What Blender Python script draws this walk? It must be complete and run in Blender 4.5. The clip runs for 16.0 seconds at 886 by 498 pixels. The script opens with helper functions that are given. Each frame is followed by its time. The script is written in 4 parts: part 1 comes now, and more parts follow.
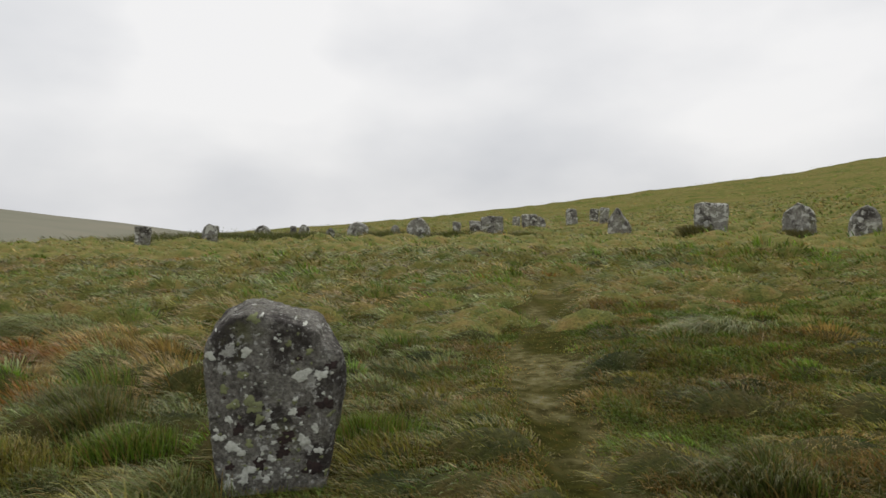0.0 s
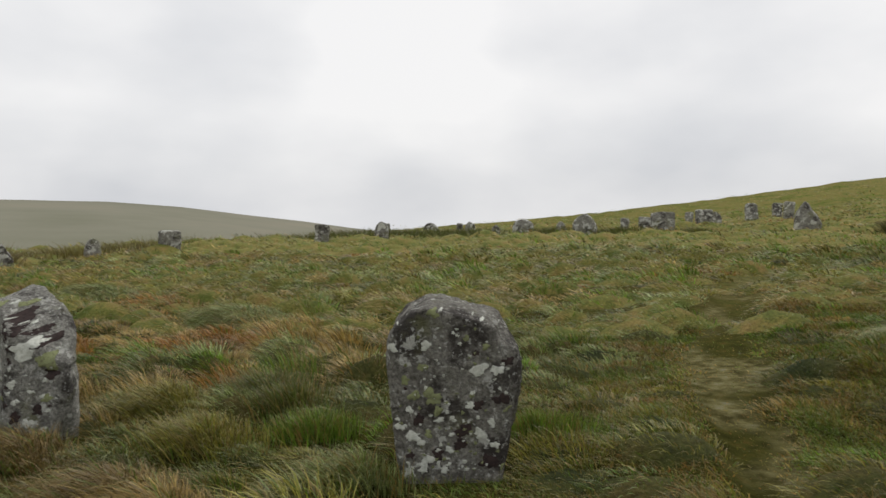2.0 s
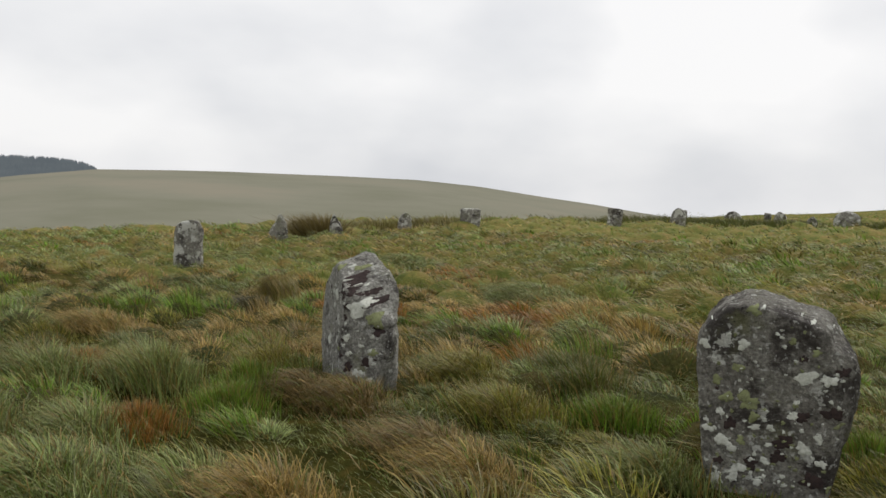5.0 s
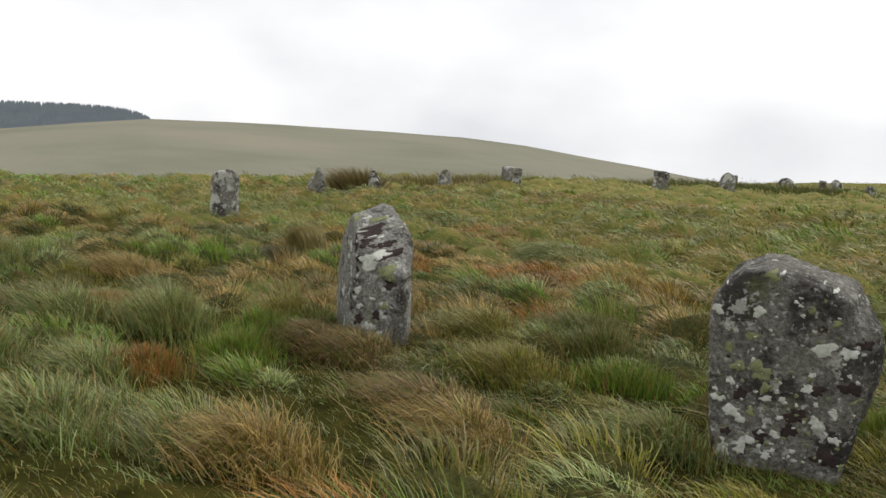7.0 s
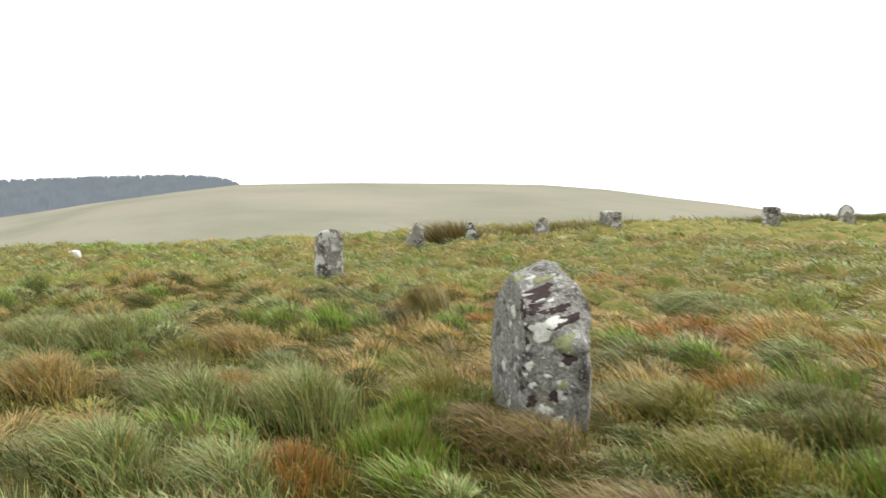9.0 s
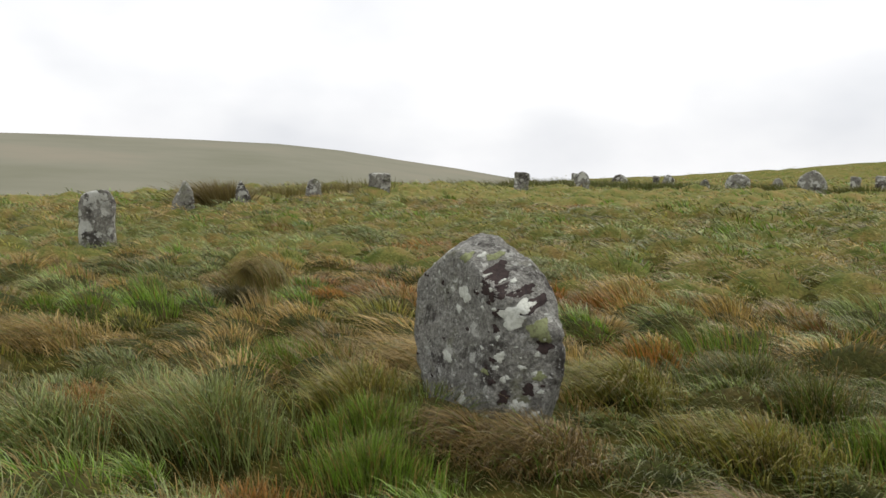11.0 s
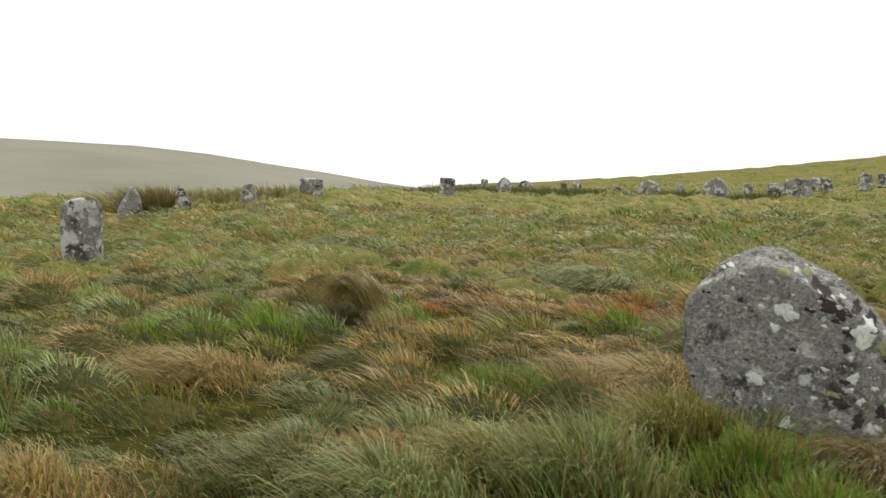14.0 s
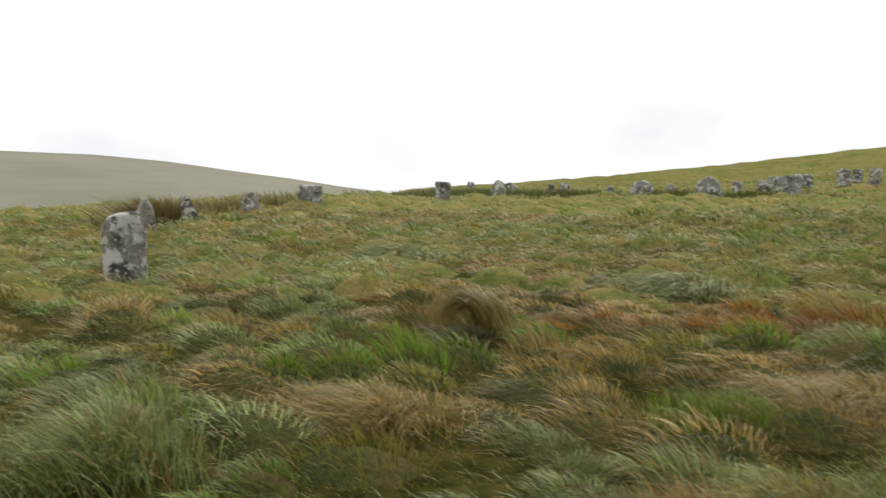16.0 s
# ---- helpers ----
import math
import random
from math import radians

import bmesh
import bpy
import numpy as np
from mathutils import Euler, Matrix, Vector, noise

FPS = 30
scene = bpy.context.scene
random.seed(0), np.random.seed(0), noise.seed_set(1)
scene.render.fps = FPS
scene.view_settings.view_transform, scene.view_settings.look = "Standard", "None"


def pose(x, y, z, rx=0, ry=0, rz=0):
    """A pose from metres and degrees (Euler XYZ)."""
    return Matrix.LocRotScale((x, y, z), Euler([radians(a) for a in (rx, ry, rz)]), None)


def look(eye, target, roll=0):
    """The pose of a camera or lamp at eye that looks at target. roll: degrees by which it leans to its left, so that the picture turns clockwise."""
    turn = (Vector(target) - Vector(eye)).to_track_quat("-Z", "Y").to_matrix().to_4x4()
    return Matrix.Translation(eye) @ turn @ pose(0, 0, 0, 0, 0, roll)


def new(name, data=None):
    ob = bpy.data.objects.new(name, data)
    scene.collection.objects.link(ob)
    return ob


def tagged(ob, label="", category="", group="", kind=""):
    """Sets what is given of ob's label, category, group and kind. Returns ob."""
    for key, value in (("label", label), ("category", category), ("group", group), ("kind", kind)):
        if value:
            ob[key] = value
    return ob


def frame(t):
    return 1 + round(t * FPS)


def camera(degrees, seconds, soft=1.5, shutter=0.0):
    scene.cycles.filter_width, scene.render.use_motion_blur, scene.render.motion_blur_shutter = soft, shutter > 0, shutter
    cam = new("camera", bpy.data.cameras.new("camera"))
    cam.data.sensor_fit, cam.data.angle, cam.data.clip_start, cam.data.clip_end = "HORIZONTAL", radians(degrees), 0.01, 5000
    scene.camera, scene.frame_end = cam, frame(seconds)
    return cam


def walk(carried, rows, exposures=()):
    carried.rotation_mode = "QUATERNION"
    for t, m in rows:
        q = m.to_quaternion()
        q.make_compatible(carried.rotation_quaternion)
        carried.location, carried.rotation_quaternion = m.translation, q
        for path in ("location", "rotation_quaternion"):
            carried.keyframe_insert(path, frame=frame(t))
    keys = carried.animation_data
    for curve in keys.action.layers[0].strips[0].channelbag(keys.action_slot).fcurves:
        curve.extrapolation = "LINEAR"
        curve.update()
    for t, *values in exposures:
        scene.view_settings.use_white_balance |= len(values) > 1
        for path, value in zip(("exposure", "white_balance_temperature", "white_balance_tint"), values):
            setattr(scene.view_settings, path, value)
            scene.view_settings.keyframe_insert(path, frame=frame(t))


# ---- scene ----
cam = camera(63.1, 16.0, 1.5, 0.25)
METRES, EYE, TILT, LEAN, TURN = 8.6, 1.5, 0.0, 0.0, 0.0
ROWS = [
    (0.0, 0.0, 0.0, 0.0, 0.01, -1.4, -0.54),
    (0.5, -0.0024, -0.0005, -0.0, 3.38, -1.42, -0.59),
    (1.0, -0.0047, -0.0007, -0.0004, 6.53, -1.48, -0.64),
    (1.5, -0.0069, -0.0004, -0.0005, 9.72, -1.7, -0.58),
    (2.0, -0.0094, -0.0003, -0.0003, 12.96, -1.74, -0.3),
    (2.5, -0.0122, -0.0011, -0.0007, 16.46, -1.79, -0.22),
    (3.0, -0.0159, -0.0024, -0.0013, 20.8, -2.09, -0.34),
    (3.5, -0.0189, -0.0032, -0.001, 24.95, -2.41, -0.4),
    (4.0, -0.0233, -0.0042, -0.001, 29.07, -2.55, -0.69),
    (4.5, -0.0287, -0.0046, -0.0008, 33.4, -2.5, -1.23),
    (7.0, -0.0146, 0.0321, -0.0053, 39.38, -7.19, -4.18),
    (7.5, -0.0366, 0.0389, -0.0063, 36.54, -6.71, -2.94),
    (8.0, -0.0791, 0.0462, -0.0024, 38.33, -9.25, 0.12),
    (8.5, -0.1091, 0.0505, 0.004, 41.09, -9.7, 0.6),
    (9.0, -0.1559, 0.0668, -0.0101, 45.55, -3.49, -1.01),
    (9.5, -0.2082, 0.0856, -0.0088, 50.19, -5.37, -2.59),
    (10.0, -0.2542, 0.0729, -0.0108, 37.63, -4.66, -0.64),
    (12.5, -0.5268, 0.0321, -0.0122, 19.83, -5.52, -2.42),
    (13.0, -0.5792, 0.0176, -0.0231, 17.73, -4.0, -2.28),
    (13.5, -0.6401, -0.0026, -0.0219, 17.65, -7.38, -3.42),
    (14.0, -0.6932, -0.0052, -0.0224, 14.63, -5.19, -2.56),
    (14.5, -0.7495, -0.0024, -0.0212, 14.15, -5.68, -3.14),
    (15.0, -0.8042, -0.0029, -0.0257, 8.88, -7.04, 0.12),
    (15.5, -0.8558, 0.0077, -0.0225, 7.02, -6.22, -0.94),
    (16.0, -0.9097, 0.0239, -0.0228, 11.61, -4.86, -1.43),
]
EXPOSURES = [(0.0, -0.04), (4.5, 0.06), (7.0, 0.28), (7.5, 0.55), (8.0, 0.9), (8.6, 1.12), (9.0, 1.12), (9.5, 0.9), (10.0, 0.4), (12.5, 0.32), (13.0, 0.3), (13.5, 0.2), (14.0, 0.68), (14.5, 0.55), (15.0, 0.46), (16.0, 0.5)]
walk(cam, [(t, pose(0, 0, EYE, TILT, LEAN, TURN) @ pose(METRES * x, METRES * y, METRES * z, 90 + pitch, roll, yaw)) for t, x, y, z, yaw, pitch, roll in ROWS], EXPOSURES)

# ---- world and sun: bright overcast, the sun behind thin cloud ahead ----
SUN_ELEVATION, SUN_AZIMUTH = 52.0, 8.0
world = bpy.data.worlds.new("overcast_sky")
scene.world = world
world.use_nodes = True
wt = world.node_tree
wt.nodes.clear()


def wnode(kind, **values):
    n = wt.nodes.new(kind)
    for key, value in values.items():
        n.inputs[key].default_value = value
    return n


sky = wt.nodes.new("ShaderNodeTexSky")
sky.sky_type, sky.sun_disc = "NISHITA", False
sky.sun_elevation, sky.sun_rotation = radians(SUN_ELEVATION), radians(SUN_AZIMUTH)
sky.dust_density = 4.0
dim = wt.nodes.new("ShaderNodeVectorMath")
dim.operation = "SCALE"
dim.inputs["Scale"].default_value = 0.1
wt.links.new(sky.outputs[0], dim.inputs[0])
coords = wt.nodes.new("ShaderNodeTexCoord")
stretch = wt.nodes.new("ShaderNodeMapping")
stretch.inputs["Scale"].default_value = (1.0, 1.0, 2.0)
wt.links.new(coords.outputs["Generated"], stretch.inputs[0])
billow = wnode("ShaderNodeTexNoise", Scale=2.0, Detail=5.0, Roughness=0.45)
wt.links.new(stretch.outputs[0], billow.inputs["Vector"])
cloud = wt.nodes.new("ShaderNodeValToRGB")
cloud.color_ramp.elements[0].position, cloud.color_ramp.elements[0].color = 0.30, (0.60, 0.62, 0.66, 1)
cloud.color_ramp.elements[1].position, cloud.color_ramp.elements[1].color = 0.60, (0.93, 0.925, 0.925, 1)
wt.links.new(billow.outputs["Fac"], cloud.inputs[0])
veil = wt.nodes.new("ShaderNodeMix")
veil.data_type = "RGBA"
veil.inputs["Factor"].default_value = 0.94
wt.links.new(dim.outputs[0], veil.inputs[6])
wt.links.new(cloud.outputs[0], veil.inputs[7])
back = wnode("ShaderNodeBackground", Strength=1.0)
wt.links.new(veil.outputs[2], back.inputs[0])
wout = wt.nodes.new("ShaderNodeOutputWorld")
wt.links.new(back.outputs[0], wout.inputs[0])

sun = new("sun", bpy.data.lights.new("sun", "SUN"))
sun.data.energy, sun.data.angle, sun.data.color = 1.35, radians(25), (1.0, 0.97, 0.92)
sun.matrix_world = look((0, 0, 0), (-math.sin(radians(SUN_AZIMUTH)) * math.cos(radians(SUN_ELEVATION)),
                                    -math.cos(radians(SUN_AZIMUTH)) * math.cos(radians(SUN_ELEVATION)),
                                    -math.sin(radians(SUN_ELEVATION))))


# ---- materials ----
class Nodes:
    """A material with a few short ways to add nodes."""

    def __init__(self, name):
        self.mat = bpy.data.materials.new(name)
        self.mat.use_nodes = True
        self.tree = self.mat.node_tree
        self.tree.nodes.clear()
        self.out = self.add("ShaderNodeOutputMaterial")

    def add(self, kind, **values):
        n = self.tree.nodes.new(kind)
        for key, value in values.items():
            self.put(value, n.inputs[key])
        return n

    def put(self, value, socket):
        if isinstance(value, bpy.types.NodeSocket):
            self.tree.links.new(value, socket)
        else:
            socket.default_value = value

    def noise(self, vector, scale, detail=4.0, rough=0.55):
        n = self.add("ShaderNodeTexNoise", Scale=scale, Detail=detail, Roughness=rough)
        self.put(vector, n.inputs["Vector"])
        return n.outputs["Fac"]

    def ramp(self, value, *stops):
        n = self.add("ShaderNodeValToRGB")
        e = n.color_ramp.elements
        while len(e) < len(stops):
            e.new(0.5)
        for k, (at, colour) in enumerate(stops):
            e[k].position = at
            e[k].color = (*colour, 1) if isinstance(colour, tuple) else (colour, colour, colour, 1)
        self.put(value, n.inputs[0])
        return n.outputs[0]

    def mix(self, fac, a, b, blend="MIX"):
        n = self.add("ShaderNodeMix")
        n.data_type, n.blend_type = "RGBA", blend
        for value, k in ((fac, 0), (a, 6), (b, 7)):
            if isinstance(value, tuple):
                value = (*value, 1)
            self.put(value, n.inputs[k])
        return n.outputs[2]

    def maths(self, op, a, b=0.0):
        n = self.add("ShaderNodeMath")
        n.operation = op
        self.put(a, n.inputs[0])
        self.put(b, n.inputs[1])
        return n.outputs[0]

    def bump(self, height, strength, distance):
        n = self.add("ShaderNodeBump", Strength=strength, Distance=distance)
        self.put(height, n.inputs["Height"])
        return n.outputs[0]

    def surface(self, colour, rough=0.8, normal=None, specular=0.3):
        n = self.add("ShaderNodeBsdfPrincipled", Roughness=rough)
        n.inputs["Specular IOR Level"].default_value = specular
        self.put((*colour, 1) if isinstance(colour, tuple) else colour, n.inputs["Base Color"])
        if normal:
            self.put(normal, n.inputs["Normal"])
        self.tree.links.new(n.outputs[0], self.out.inputs[0])
        return n

    def position(self):
        return self.add("ShaderNodeNewGeometry").outputs["Position"]

    def local(self):
        return self.add("ShaderNodeTexCoord").outputs["Object"]


def grass_material(name, gloss=0.34):
    """Blades coloured by their own tint; light passes partly through them."""
    m = Nodes(name)
    tint = m.add("ShaderNodeAttribute")
    tint.attribute_name = "tint"
    body = m.add("ShaderNodeBsdfPrincipled", Roughness=0.42)
    body.inputs["Specular IOR Level"].default_value = gloss
    m.put(tint.outputs["Color"], body.inputs["Base Color"])
    glow = m.add("ShaderNodeBsdfTranslucent")
    m.put(tint.outputs["Color"], glow.inputs["Color"])
    both = m.add("ShaderNodeMixShader", Fac=0.25)
    m.put(body.outputs[0], both.inputs[1])
    m.put(glow.outputs[0], both.inputs[2])
    m.tree.links.new(both.outputs[0], m.out.inputs[0])
    return m.mat


def ground_material():
    """Thatch and moss between the tussocks, darkened for the shade in the gaps; moor grass seen from afar."""
    m = Nodes("moor_ground")
    p = m.position()
    big = m.noise(p, 0.11, 4)
    mid = m.noise(p, 0.8, 5, 0.6)
    fine = m.noise(p, 9.0, 5, 0.65)
    hue = m.ramp(m.maths("ADD", m.maths("MULTIPLY", big, 0.45), m.maths("MULTIPLY", mid, 0.55)),
                 (0.36, (0.088, 0.112, 0.024)), (0.47, (0.158, 0.165, 0.050)), (0.54, (0.210, 0.176, 0.066)), (0.66, (0.172, 0.182, 0.055)))
    grain = m.ramp(fine, (0.3, 0.45), (0.7, 1.35))
    colour = m.mix(1.0, hue, grain, "MULTIPLY")
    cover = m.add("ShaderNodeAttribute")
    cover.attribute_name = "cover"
    # thatch colour, with the shade of the gaps mixed in
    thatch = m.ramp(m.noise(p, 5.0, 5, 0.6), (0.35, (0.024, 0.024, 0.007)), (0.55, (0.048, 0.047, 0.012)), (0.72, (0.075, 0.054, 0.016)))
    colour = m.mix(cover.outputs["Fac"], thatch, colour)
    wet = m.add("ShaderNodeAttribute")
    wet.attribute_name = "mud"
    mud = m.ramp(m.noise(p, 6.0, 5, 0.6), (0.35, (0.050, 0.043, 0.018)), (0.50, (0.150, 0.132, 0.058)), (0.60, (0.21, 0.19, 0.095)), (0.72, (0.26, 0.25, 0.18)))
    colour = m.mix(m.maths("MULTIPLY", wet.outputs["Fac"], 0.7), colour, mud)
    height = m.maths("ADD", m.maths("MULTIPLY", mid, 2.0), fine)
    m.surface(colour, 0.95, m.bump(height, 0.7, 0.09), 0.0)
    return m.mat


def mound_material(name, *tones):
    """Matted living and dead grass on the tussock mounds."""
    m = Nodes(name)
    p = m.position()
    colour = m.ramp(m.noise(p, 2.2, 5, 0.6), *zip((0.34, 0.50, 0.66), tones))
    colour = m.mix(1.0, colour, m.ramp(m.noise(p, 24.0, 4, 0.65), (0.3, 0.5), (0.7, 1.4)), "MULTIPLY")
    m.surface(colour, 0.9, m.bump(m.noise(p, 30.0, 4, 0.65), 0.8, 0.03), 0.1)
    return m.mat


def stone_material(name, pale, spots, stained=0.50, scale=1.0):
    """Weathered granite under lichen: pale crusts, dark algae, brown stain and white flecks."""
    m = Nodes(name)
    p = m.local()
    shift = m.maths("MULTIPLY", m.add("ShaderNodeObjectInfo").outputs["Random"], 40.0)
    own = m.add("ShaderNodeVectorMath")
    own.operation = "ADD"
    m.put(p, own.inputs[0])
    m.put(shift, own.inputs[1])
    sized = m.add("ShaderNodeVectorMath")
    sized.operation = "SCALE"
    m.put(own.outputs[0], sized.inputs[0])
    sized.inputs["Scale"].default_value = scale
    v = sized.outputs[0]
    grain = m.noise(v, 42.0, 6, 0.7)
    patch = m.noise(v, 2.6, 6, 0.65)
    colour = m.ramp(patch, (0.33, (0.075, 0.067, 0.057)), (0.47, (0.170, 0.158, 0.135)), (0.58, (0.235, 0.225, 0.195)), (0.72, (0.17, 0.16, 0.125)))
    colour = m.mix(pale, colour, m.ramp(m.noise(v, 14.0, 6, 0.7), (0.35, (0.19, 0.185, 0.165)), (0.6, (0.34, 0.335, 0.30))))
    colour = m.mix(1.0, colour, m.ramp(grain, (0.3, 0.36), (0.7, 1.65)), "MULTIPLY")
    stain = m.ramp(m.noise(v, 3.4, 8, 0.70), (stained, 0.0), (stained + 0.08, 0.88))
    colour = m.mix(stain, colour, (0.040, 0.033, 0.030))
    green = m.ramp(m.noise(v, 3.7, 4, 0.6), (0.56, 0.0), (0.68, 0.6))
    colour = m.mix(green, colour, (0.17, 0.175, 0.085))
    crust = m.ramp(m.noise(v, 8.0, 7, 0.62), (0.60 - spots, 0.0), (0.63 - spots, 0.9))
    zone = m.ramp(m.noise(v, 2.1, 3), (0.40, 0.0), (0.50, 1.0))
    colour = m.mix(m.maths("MULTIPLY", crust, zone), colour, (0.56, 0.56, 0.51))
    fleck = m.ramp(m.noise(v, 30.0, 4), (0.60, 0.0), (0.65, 0.8))
    colour = m.mix(fleck, colour, (0.48, 0.48, 0.44))
    pit = m.ramp(m.noise(v, 24.0, 5, 0.7), (0.32, 0.85), (0.38, 0.0))
    colour = m.mix(pit, colour, (0.035, 0.032, 0.028))
    height = m.maths("ADD", m.maths("MULTIPLY", m.noise(v, 7.0, 7, 0.68), 3.5), grain)
    m.surface(colour, 0.88, m.bump(height, 0.9, 0.03), 0.25)
    return m.mat


def lichen_material(name, pale, dark):
    m = Nodes(name)
    p = m.local()
    colour = m.ramp(m.noise(p, 38.0, 5, 0.7), (0.32, dark), (0.55, pale))
    m.surface(colour, 0.92, m.bump(m.noise(p, 70.0, 4), 0.6, 0.006), 0.15)
    return m.mat


def hill_material():
    """A far moor hillside; its paled colour and faint glow stand in for thin mist."""
    m = Nodes("haze_painted_hillside")
    p = m.position()
    squash = m.add("ShaderNodeMapping")
    squash.inputs["Scale"].default_value = (0.006, 0.006, 0.05)
    m.put(p, squash.inputs[0])
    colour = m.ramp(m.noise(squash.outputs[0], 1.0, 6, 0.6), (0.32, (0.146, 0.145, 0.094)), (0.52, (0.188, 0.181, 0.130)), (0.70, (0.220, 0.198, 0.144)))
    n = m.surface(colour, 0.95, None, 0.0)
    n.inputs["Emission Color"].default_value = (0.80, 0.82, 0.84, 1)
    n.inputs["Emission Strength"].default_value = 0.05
    return m.mat


def forest_material():
    m = Nodes("haze_painted_conifers")
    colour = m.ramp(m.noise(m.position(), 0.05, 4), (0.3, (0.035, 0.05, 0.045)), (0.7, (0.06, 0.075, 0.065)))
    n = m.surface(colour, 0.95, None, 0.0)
    # blue-grey glow added to the trees in place of mist
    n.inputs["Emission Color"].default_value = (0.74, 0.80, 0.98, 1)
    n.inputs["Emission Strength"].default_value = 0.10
    return m.mat


GRASS, GROUND = grass_material("moor_grass"), ground_material()
# three tones by distance: the near thatch has the shade between blades coloured in
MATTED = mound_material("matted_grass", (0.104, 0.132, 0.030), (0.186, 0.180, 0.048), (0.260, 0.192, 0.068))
THATCH = mound_material("shade_toned_thatch", (0.024, 0.032, 0.008), (0.056, 0.058, 0.015), (0.084, 0.064, 0.020))
HALF = mound_material("half_toned_grass", (0.085, 0.108, 0.022), (0.155, 0.150, 0.038), (0.220, 0.160, 0.054))
STONE, STONE_PALE = stone_material("lichened_granite", 0.18, 0.0, 0.50), stone_material("pale_lichened_granite", 0.76, 0.01, 0.53)
STONE_FAR = stone_material("mottled_granite", 0.3, 0.075, 0.495, 0.5)
LICHEN = lichen_material("pale_lichen", (0.58, 0.59, 0.53), (0.36, 0.37, 0.31))
LICHEN_GREEN = lichen_material("green_lichen", (0.24, 0.26, 0.13), (0.12, 0.12, 0.07))
LICHEN_DARK = lichen_material("dark_lichen", (0.05, 0.035, 0.032), (0.022, 0.018, 0.018))
STAND_IN_WHITE = lichen_material("stand_in_white", (0.75, 0.75, 0.72), (0.5, 0.5, 0.46))
HILL, FOREST = hill_material(), forest_material()
RNG = np.random.default_rng(7)


# ---- the lie of the land ----
def lattice(i, j, seed):
    """A random number from 0 to 1 for each whole place of a grid."""
    h = (i * 374761393 + j * 668265263 + seed * 974634777) & 0xFFFFFFFF
    h = ((h ^ (h >> 13)) * 1274126177) & 0xFFFFFFFF
    return ((h ^ (h >> 16)) & 0xFFFF) / 65535.0


def field(x, y, size, seed):
    """Smooth noise from 0 to 1, with features about `size` metres across."""
    u, v = np.asarray(x, float) / size + 1000, np.asarray(y, float) / size + 1000
    i, j = np.floor(u).astype(np.int64), np.floor(v).astype(np.int64)
    a, b = u - i, v - j
    a, b = a * a * (3 - 2 * a), b * b * (3 - 2 * b)
    low = lattice(i, j, seed) * (1 - a) + lattice(i + 1, j, seed) * a
    high = lattice(i, j + 1, seed) * (1 - a) + lattice(i + 1, j + 1, seed) * a
    return low * (1 - b) + high * b


def smooth(a, b, x):
    t = np.clip((np.asarray(x, float) - a) / (b - a), 0, 1)
    return t * t * (3 - 2 * t)


def basin(x, y):
    """The gentle slope on which the circle stands: it rises to the right and ahead."""
    u, v = x / 20, y / 20
    shelf = np.interp(np.degrees(np.arctan2(x, y)), [3, 13.8, 20.3, 26.3, 30.3, 45, 90, 150], [0, 0.416, 0.466, 0.77, 1.04, 1.5, 1.5, 0])
    return (-0.065 + 0.94 * u + 0.241 * v + 1.144 * u * u + 0.35 * u * v + 0.501 * v * v
            + 0.425 * u**3 - 0.164 * u * u * v - 0.231 * u * v * v - 0.16 * v**3) - shelf * smooth(6, 32, np.hypot(x, y))


def trodden(x, y):
    """1 on the line of the trodden wet path, 0 off it."""
    line = np.interp(y, [-4, 3, 6, 10, 15, 22], [0.5, 0.9, 1.0, 1.35, 2.4, 4.5])
    wide = 0.28 + 0.42 * field(x, y, 1.3, 5)
    return (1 - smooth(0.45, 1.1, np.abs(x - line) / wide)) * smooth(1.5, 3.5, y) * (1 - smooth(14, 20, y))


def land(x, y):
    """Height of the open moor, without its hummocks."""
    x, y = np.asarray(x, float), np.asarray(y, float)
    r = np.hypot(x, y) + 1e-6
    az = np.degrees(np.arctan2(x, y))
    reach = 44.0
    k = np.minimum(1, reach / r)
    near = basin(x * k, y * k)
    rise = np.interp(az, [-180, -120, -60, -25, -16.7, -8.2, -3.8, 0.7, 5.2, 9.6, 13.8, 20, 25.7, 31.4, 60, 120, 180],
                     [-4, -4, -6.0, -2.4, -0.35, 0.46, 0.88, 1.38, 1.92, 2.43, 3.02, 3.78, 4.5, 5.3, 6.5, 2, -4])
    crest = 240.0
    top = 1.4 + crest * np.tan(np.radians(rise))
    f = np.clip((r - reach) / (crest - reach), 0, 1)
    far = near + (top - near) * (f * 0.8 + 0.2 * f * f)
    past = np.clip((r - crest) / 1000, 0, 3)
    return np.where(r < reach, near, far - past * 55 - past * past * 20)


def hummocks(x, y):
    """Humps and hollows of the tussocky turf."""
    r = np.hypot(x + 4, y)
    fine = 0.13 * field(x, y, 0.85, 11) ** 1.5 + 0.06 * field(x, y, 0.38, 12)
    broad = 0.22 * (field(x, y, 2.6, 13) - 0.5)
    wide = (0.55 * (field(x, y, 3.4, 16) - 0.5) + 0.5 * (field(x, y, 7.5, 14) - 0.5)) * smooth(30, 80, r) + 0.9 * (field(x, y, 17, 15) - 0.5) * smooth(60, 140, r)
    beside = -0.13 * np.exp(-((x + 1.0) ** 2 + (y - 4.3) ** 2) / 0.9) + 0.16 * np.exp(-((x + 4.8) ** 2 + (y - 4.5) ** 2) / 0.7)
    return beside + (fine + broad) * (1 - 0.75 * trodden(x, y)) - 0.19 + wide


def ground(x, y):
    return land(x, y) + hummocks(x, y)


